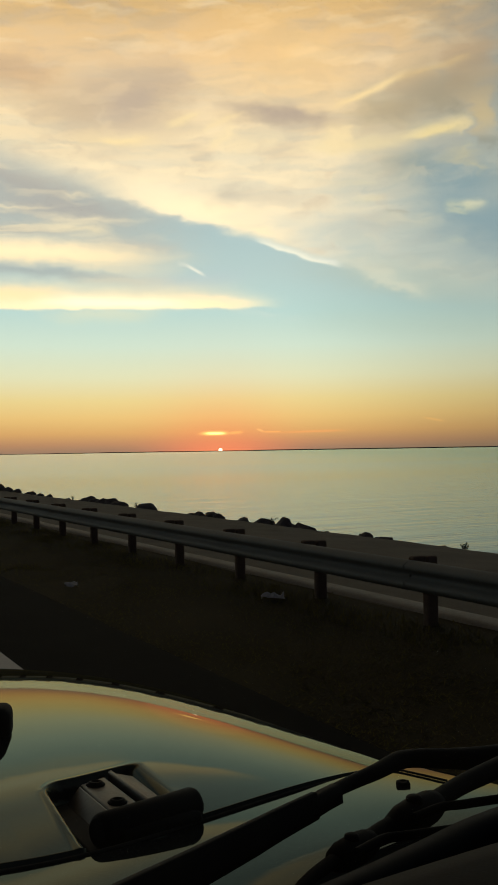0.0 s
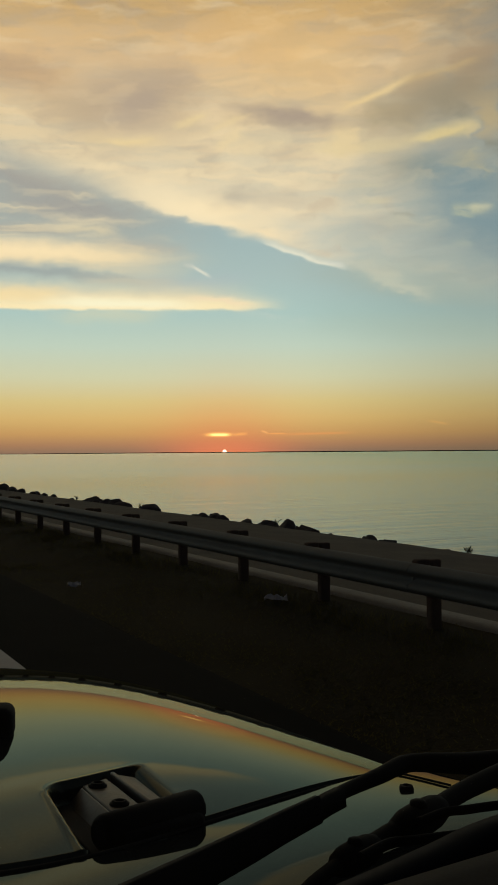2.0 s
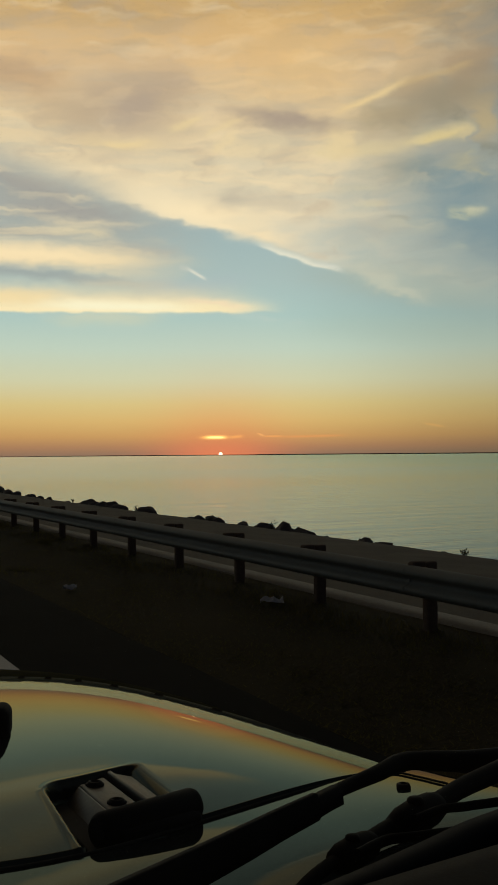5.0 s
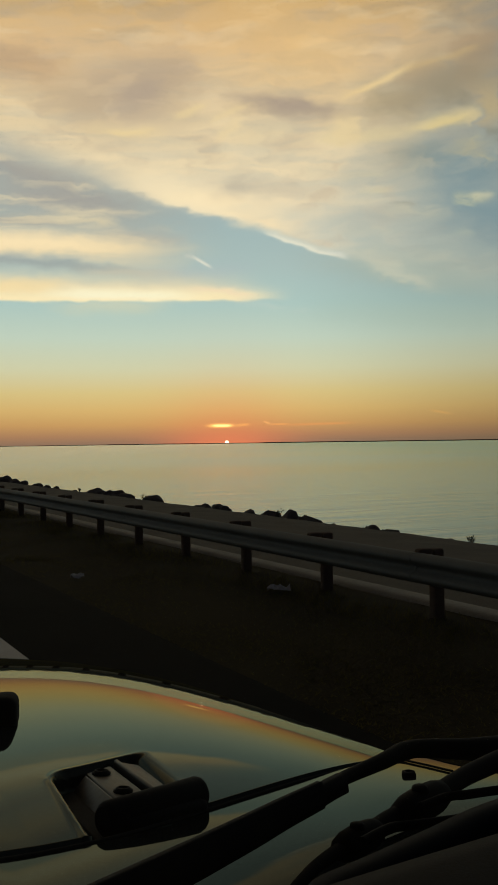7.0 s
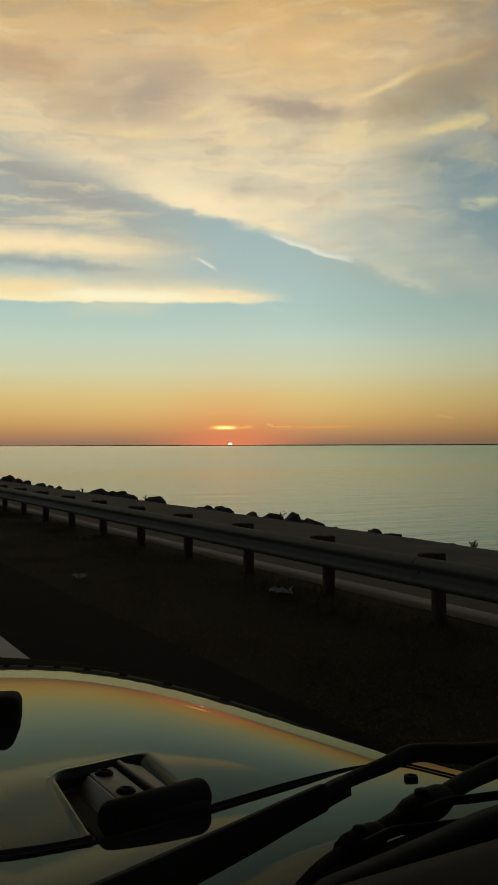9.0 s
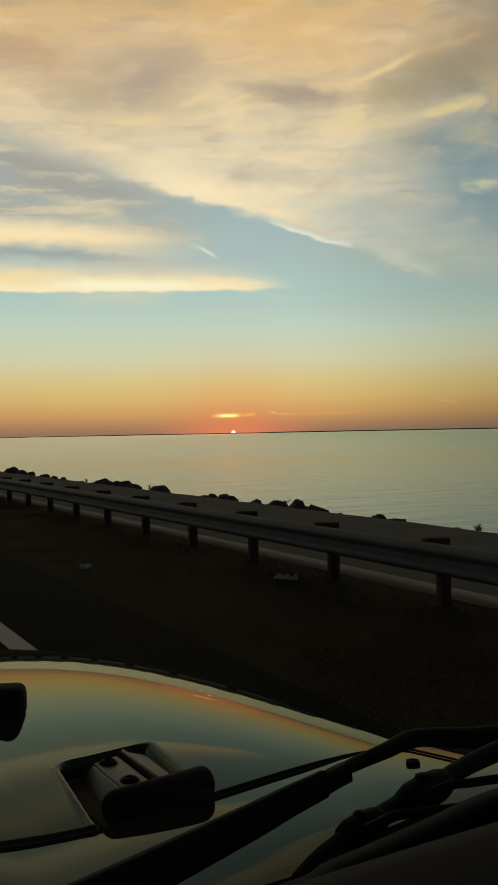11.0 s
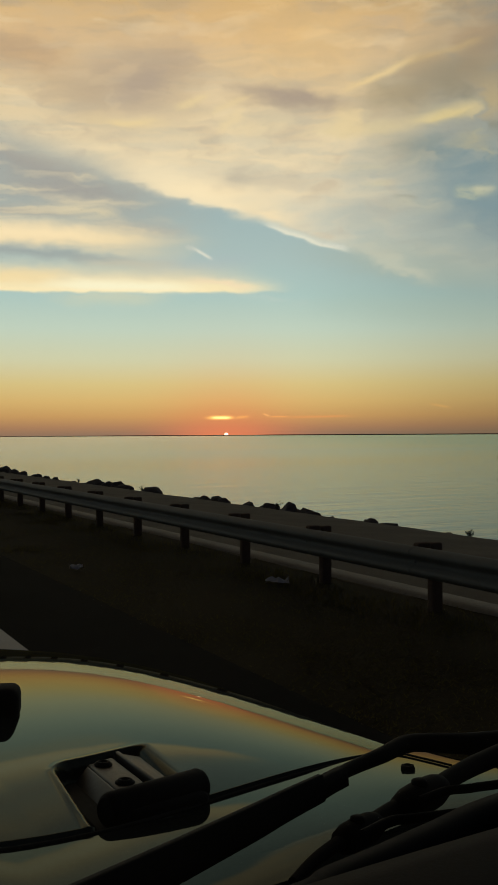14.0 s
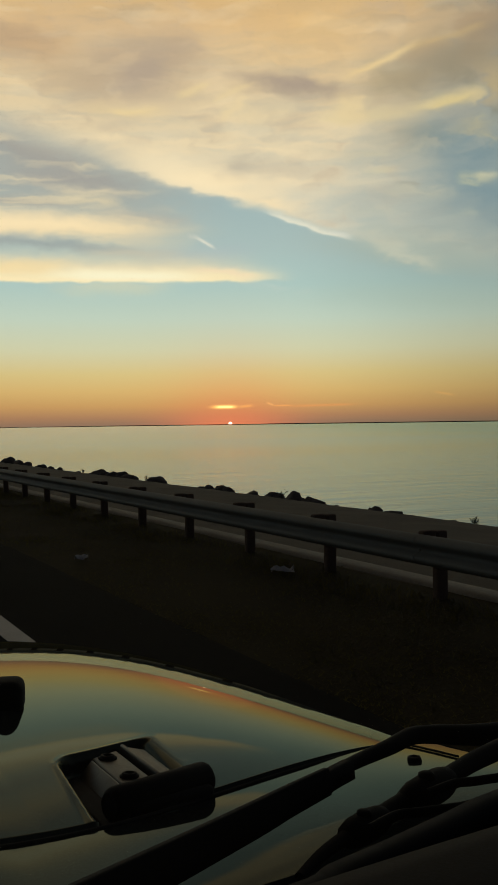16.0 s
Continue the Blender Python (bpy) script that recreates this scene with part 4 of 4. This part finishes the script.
def windshield_stop(x, y, turn):
    """The bolted bracket with its rubber roll, sitting in the hood's recess."""
    z = hood_z(x, y) - 0.016
    stop = empty("windshield_stop", (0, 0, 0))
    stop.parent = car
    stop["label"] = "black bracket with two bolts and a rubber roll"
    m = Matrix.Translation((x, y, z)) @ Euler((radians(-3), radians(3), radians(turn))).to_matrix().to_4x4()

    skew = Matrix(((1, 0, 0, 0), (0.60, 1, 0, 0), (0, 0, 1, 0), (0, 0, 0, 1)))
    m2 = Matrix.Translation((x, y, z)) @ Euler((radians(-3), radians(3), radians(-1))).to_matrix().to_4x4()

    def put(name, bm, mat, label="", at=m):
        bm.transform(at)
        return part(name, bm, mat, stop, label)

    plate = box((0.034, 0.170, 0.010), (-0.007, 0.014, 0.010), 0.002)
    flange = box((0.030, 0.170, 0.005), (-0.036, 0.010, 0.004), 0.002, (0, -40, 0))
    rib = join(box((0.006, 0.190, 0.012), (0.020, 0.010, 0.012), 0.002), box((0.034, 0.180, 0.005), (0.037, 0.004, 0.009), 0.002, (0, 20, 0)))
    # added black sheet over the recess floor, in place of its shade
    foot = box((0.118, 0.160, 0.006), (-0.006, 0.0165, -0.001), 0.002)
    put("bracket", join(plate, flange, rib), DARK_METAL, "satin black folded bracket", m2 @ skew)
    put("rubber_pad", foot, RUBBER, "added black liner that stands in for shade in the recess", m2 @ skew)
    for by in (0.077, 0.006):
        nut = lathe([(0.0100, 0.0), (0.0100, 0.0015), (0.0078, 0.002), (0.0074, 0.0038), (0.0050, 0.0042), (0.0045, 0.0016)], 18)
        nut.transform(Matrix.Translation((-0.009, by, 0.015)))
        put("bolt", nut, RUBBER, "black bolt with a washer", m2)
    ring = [(0.0165 * math.cos(a) * (1.0 if math.sin(a) < 0.3 else 0.96), 0.0165 * math.sin(a)) for a in [2 * math.pi * i / 24 for i in range(24)]]
    roll = sweep([(-0.047, -0.089, 0.0180), (-0.045, -0.088, 0.0180), (-0.041, -0.086, 0.0180), (0.055, -0.034, 0.0190), (0.059, -0.032, 0.0190), (0.061, -0.031, 0.0190)], ring, [0.72, 0.9, 1.0, 1.0, 0.9, 0.72])
    put("rubber_roll", roll, RUBBER, "thick black rubber roll")
    put("rubber_foot", box((0.098, 0.032, 0.020), (0.012, -0.066, 0.010), 0.006, (0, 0, 26)), RUBBER, "black rubber base under the roll")
    return stop


windshield_stop(0.335, 0.912, -9)


def rounded_stop(x, y):
    z = hood_z(x, y)
    bm = box((0.046, 0.050, 0.044), (x, y, z + 0.012), 0.012, (0, 0, -20), 4)
    return part("rubber_stop", bm, RUBBER, car, "black rounded rubber stop on the hood")


rounded_stop(0.276, 1.235)


def washer_nozzle(x, y):
    bm = lathe([(0.0085, -0.002), (0.0085, 0.0035), (0.0075, 0.0055), (0.004, 0.006), (0.0035, 0.0045)], 6)
    bm.transform(Matrix.Translation((x, y, cowl_z(x, y) - 0.001)))
    return part("washer_nozzle", bm, RUBBER, car, "small black washer nozzle")


washer_nozzle(0.632, 0.855)


def wiper(label, arm, arm_sizes, blade, blade_r, knuckles):
    """Arm, blade and the swollen joints along the arm."""
    w = empty("wiper")
    w.parent = car
    w["label"] = label
    line = smooth_line(arm, 5)
    n = len(line) - 1
    sizes = [arm_sizes[0] + (arm_sizes[1] - arm_sizes[0]) * i / n for i in range(n + 1)]
    part("arm", sweep(line, circle(1.0, 12, 0.85), sizes), TRIM, w)
    if blade:
        line = smooth_line(blade, 5)
        n = len(line) - 1
        ring = [(-0.6, -1.0), (0.6, -1.0), (0.8, -0.2), (0.45, 0.35), (0.3, 1.0), (-0.3, 1.0), (-0.45, 0.35), (-0.8, -0.2)]
        part("blade", sweep(line, [(a * 0.8, b) for a, b in ring], [blade_r[0] + (blade_r[1] - blade_r[0]) * i / n for i in range(n + 1)]), RUBBER, w, "black rubber blade in its holder")
    for a, b, r in knuckles:
        a, b = Vector(a), Vector(b)
        part("joint", sweep([a.lerp(b, t) for t in (0.0, 0.08, 0.22, 0.5, 0.78, 0.93, 1.0)], circle(1.0, 14), [r * k for k in (0.5, 0.82, 1.0, 1.05, 1.0, 0.8, 0.55)]), TRIM, w, "black swollen joint")
        cap = lathe([(r * 0.55, 0.0), (r * 0.55, r * 0.25), (r * 0.38, r * 0.4), (r * 0.1, r * 0.42)], 6)
        cap.transform(Matrix.Translation(a.lerp(b, 0.45) + Vector((0, -0.1 * r, 0.85 * r))))
        part("nut", cap, TRIM, w)
    return w


wiper("black wiper with a thick blade lying across the glass",
      [(0.43, 0.722, 1.343), (0.493, 0.753, 1.34), (0.538, 0.769, 1.34), (0.575, 0.785, 1.34), (0.605, 0.786, 1.337), (0.642, 0.777, 1.333), (0.678, 0.772, 1.330), (0.80, 0.75, 1.326)], (0.0062, 0.0150),
      [(0.05, 0.545, 1.35), (0.174, 0.593, 1.35), (0.232, 0.617, 1.35), (0.284, 0.639, 1.35), (0.339, 0.663, 1.35), (0.378, 0.681, 1.35), (0.425, 0.701, 1.35)], (0.0165, 0.0108), [])
part("blade_end", sweep([(0.415, 0.698, 1.349), (0.44, 0.711, 1.349), (0.462, 0.724, 1.347)], [(-0.007, -0.008), (0.007, -0.008), (0.005, 0.007), (-0.005, 0.007)]), TRIM, car, "black plastic blade clip")
wiper("black wiper arm with two swollen joints",
      [(0.335, 0.592, 1.333), (0.363, 0.610, 1.335), (0.388, 0.624, 1.335), (0.423, 0.640, 1.335), (0.466, 0.660, 1.335), (0.51, 0.675, 1.335), (0.584, 0.707, 1.335), (0.635, 0.724, 1.335), (0.76, 0.762, 1.335)], (0.0042, 0.0118),
      None, None, [((0.396, 0.629, 1.334), (0.450, 0.651, 1.333), 0.0118), ((0.476, 0.661, 1.334), (0.548, 0.690, 1.334), 0.0142)])
for rod in ([(0.494, 0.653, 1.342), (0.525, 0.656, 1.344), (0.541, 0.650, 1.345), (0.566, 0.646, 1.345), (0.66, 0.628, 1.345)],
            [(0.403, 0.604, 1.349), (0.435, 0.613, 1.350), (0.455, 0.609, 1.350), (0.52, 0.595, 1.350)]):
    part("wiper_link", sweep(smooth_line(rod, 5), circle(0.0042, 8)), TRIM, car, "thin black linkage rod")
for hose in ([(0.655, 0.925, 1.272), (0.674, 0.929, 1.270), (0.722, 0.951, 1.260), (0.728, 0.905, 1.262), (0.735, 0.86, 1.265)], [(0.66, 0.930, 1.271), (0.674, 0.925, 1.270), (0.678, 0.890, 1.273), (0.680, 0.840, 1.276)]):
    hose = [(x, y, max(z, cowl_z(x, y) + 0.0016)) for x, y, z in hose]
    part("washer_hose", sweep(smooth_line(hose, 6), circle(0.0014, 8)), RUBBER, car, "thin black hose")


def dashboard():
    bm = bmesh.new()
    xs = [-0.70 + 1.40 * i / 50 for i in range(51)]
    rows = []
    for y, z in ((0.505, 1.33), (0.50, 1.375), (0.485, 1.392), (0.46, 1.398), (0.40, 1.398), (0.33, 1.392), (0.27, 1.375), (0.24, 1.34), (0.235, 1.22), (0.30, 0.98)):
        rows.append([bm.verts.new((x, y - 0.064 + 0.13 * abs(x) - 0.06 * x * x, z + 0.015 - 0.02 * abs(x) ** 2)) for x in xs])
    for a, b in zip(rows, rows[1:]):
        for i in range(50):
            bm.faces.new((a[i], b[i], b[i + 1], a[i + 1]))
    return part("dashboard", bm, DASH, car, "dark grey-brown textured dashboard")


dashboard()
low_frame = smooth_line([(-0.75, 0.56, 1.360), (-0.487, 0.556, 1.370), (-0.263, 0.510, 1.370), (0.0, 0.475, 1.370), (0.264, 0.491, 1.370), (0.311, 0.504, 1.370), (0.351, 0.513, 1.370), (0.413, 0.529, 1.370), (0.479, 0.546, 1.370), (0.60, 0.562, 1.368), (0.75, 0.575, 1.360)], 5)
part("windshield_frame", sweep(low_frame, [(-0.012, -0.012), (0.012, -0.012), (0.014, 0.006), (0.006, 0.0115), (-0.007, 0.0115), (-0.012, 0.006)]), RUBBER, car, "black lower windshield frame")


def windshield_glass():
    """Thin clear glass with a faint haze added to lift the darks, from the lower frame up to the roof."""
    mat = bpy.data.materials.new("hazed_windshield_glass")
    mat.use_nodes = True
    n = Nodes(mat.node_tree)
    at = n.add("ShaderNodeTexCoord").outputs["Object"]
    film = n.step(n.noise(at, 6.0, 4.0, 0.6, 0.5), 0.3, 0.7, 0.004, 0.010)
    # translucent veil that stands in for glare on the glass
    dust = n.add("ShaderNodeBsdfTranslucent")
    dust.inputs[0].default_value = (0.52, 0.47, 0.38, 1.0)
    mixer = n.add("ShaderNodeMixShader")
    for socket, v in zip(mixer.inputs, (film, n.add("ShaderNodeBsdfTransparent").outputs[0], dust.outputs[0])):
        n.put(socket, v)
    n.put(n.add("ShaderNodeOutputMaterial").inputs[0], mixer.outputs[0])
    bm = bmesh.new()
    foot = [Vector((p.x * 0.93, p.y, 1.376)) for p in low_frame]
    rows = [[bm.verts.new(p + Vector((-p.x * 0.08, -0.335, 0.525)) * k) for p in foot] for k in (0.0, 0.5, 1.0)]
    for a, b in zip(rows, rows[1:]):
        for i in range(len(a) - 1):
            bm.faces.new((a[i], a[i + 1], b[i + 1], b[i]))
    pane = part("windshield_glass", bm, mat, car, "clear windshield glass with a faint haze added to lift the darks")
    pane.visible_shadow = False


windshield_glass()


def body():
    """Tub, doors, roof, fenders, grille and wheels round the seat from which the road is seen."""
    for s in (-1, 1):
        part("pillar", sweep([(s * 0.72, 0.56, 1.33), (s * 0.66, 0.20, 1.90)], [(-0.03, -0.03), (0.03, -0.03), (0.03, 0.03), (-0.03, 0.03)], up=(1, 0, 0)), PAINT, car)
        part("side_panel", box((0.05, 2.60, 0.62), (s * 0.75, -0.85, 0.95), 0.02), PAINT, car)
        part("rear_pillar", box((0.05, 0.30, 0.62), (s * 0.71, -1.95, 1.57), 0.02), PAINT, car)
        part("middle_pillar", box((0.05, 0.12, 0.62), (s * 0.71, -0.75, 1.57), 0.02), PAINT, car)
        arc = [(s * 0.80, 1.20 + 0.55 * math.cos(a), 0.52 + 0.50 * math.sin(a)) for a in [math.pi * i / 14 for i in range(15)]]
        part("fender", sweep(arc, [(-0.13, -0.015), (0.13, -0.015), (0.13, 0.01), (-0.13, 0.02)], up=(1, 0, 0)), TRIM, car, "black plastic fender flare")
        part("hood_side", box((0.02, 0.80, 0.24), (s * 0.730, 1.38, 0.98), 0.008), PAINT, car)
        for y in (1.20, -1.45):
            tyre = part("wheel", lathe([(0.21, -0.11), (0.36, -0.115), (0.395, -0.09), (0.40, 0.0), (0.395, 0.09), (0.36, 0.115), (0.21, 0.11)], 36), RUBBER, car, "black off-road tyre")
            tyre.matrix_local = Matrix.Translation((s * 0.80, y, 0.40)) @ Euler((0, radians(90), 0)).to_matrix().to_4x4()
            rim = part("rim", lathe([(0.20, -0.08), (0.21, 0.09), (0.17, 0.095), (0.12, 0.06), (0.05, 0.09)], 28), STEEL, tyre, "dull metal rim")
    part("roof", box((1.40, 2.35, 0.05), (0, -0.95, 1.91), 0.02), TRIM, car, "flat black roof")
    part("floor_pan", box((1.50, 3.9, 0.06), (0, -0.1, 0.55), 0.02), TRIM, car)
    part("tailgate", box((1.48, 0.05, 0.62), (0, -2.14, 0.95), 0.02), PAINT, car)
    part("rear_window_frame", box((1.40, 0.04, 0.60), (0, -2.10, 1.58), 0.02), TRIM, car)
    part("grille", box((1.38, 0.06, 0.40), (0, 2.0, 0.92), 0.03), PAINT, car, "flat upright grille panel")
    part("bumper", box((1.60, 0.16, 0.18), (0, 2.22, 0.62), 0.03), TRIM, car, "black front bumper")
    part("firewall", box((1.44, 0.03, 0.70), (0, 0.56, 0.92), 0.01), TRIM, car)
    for x in (-0.36, 0.36):
        part("seat", join(box((0.48, 0.50, 0.16), (x, -0.55, 0.80), 0.05), box((0.46, 0.16, 0.62), (x, -0.85, 1.10), 0.05, (12, 0, 0))), TRIM, car, "dark cloth front seat")


body()
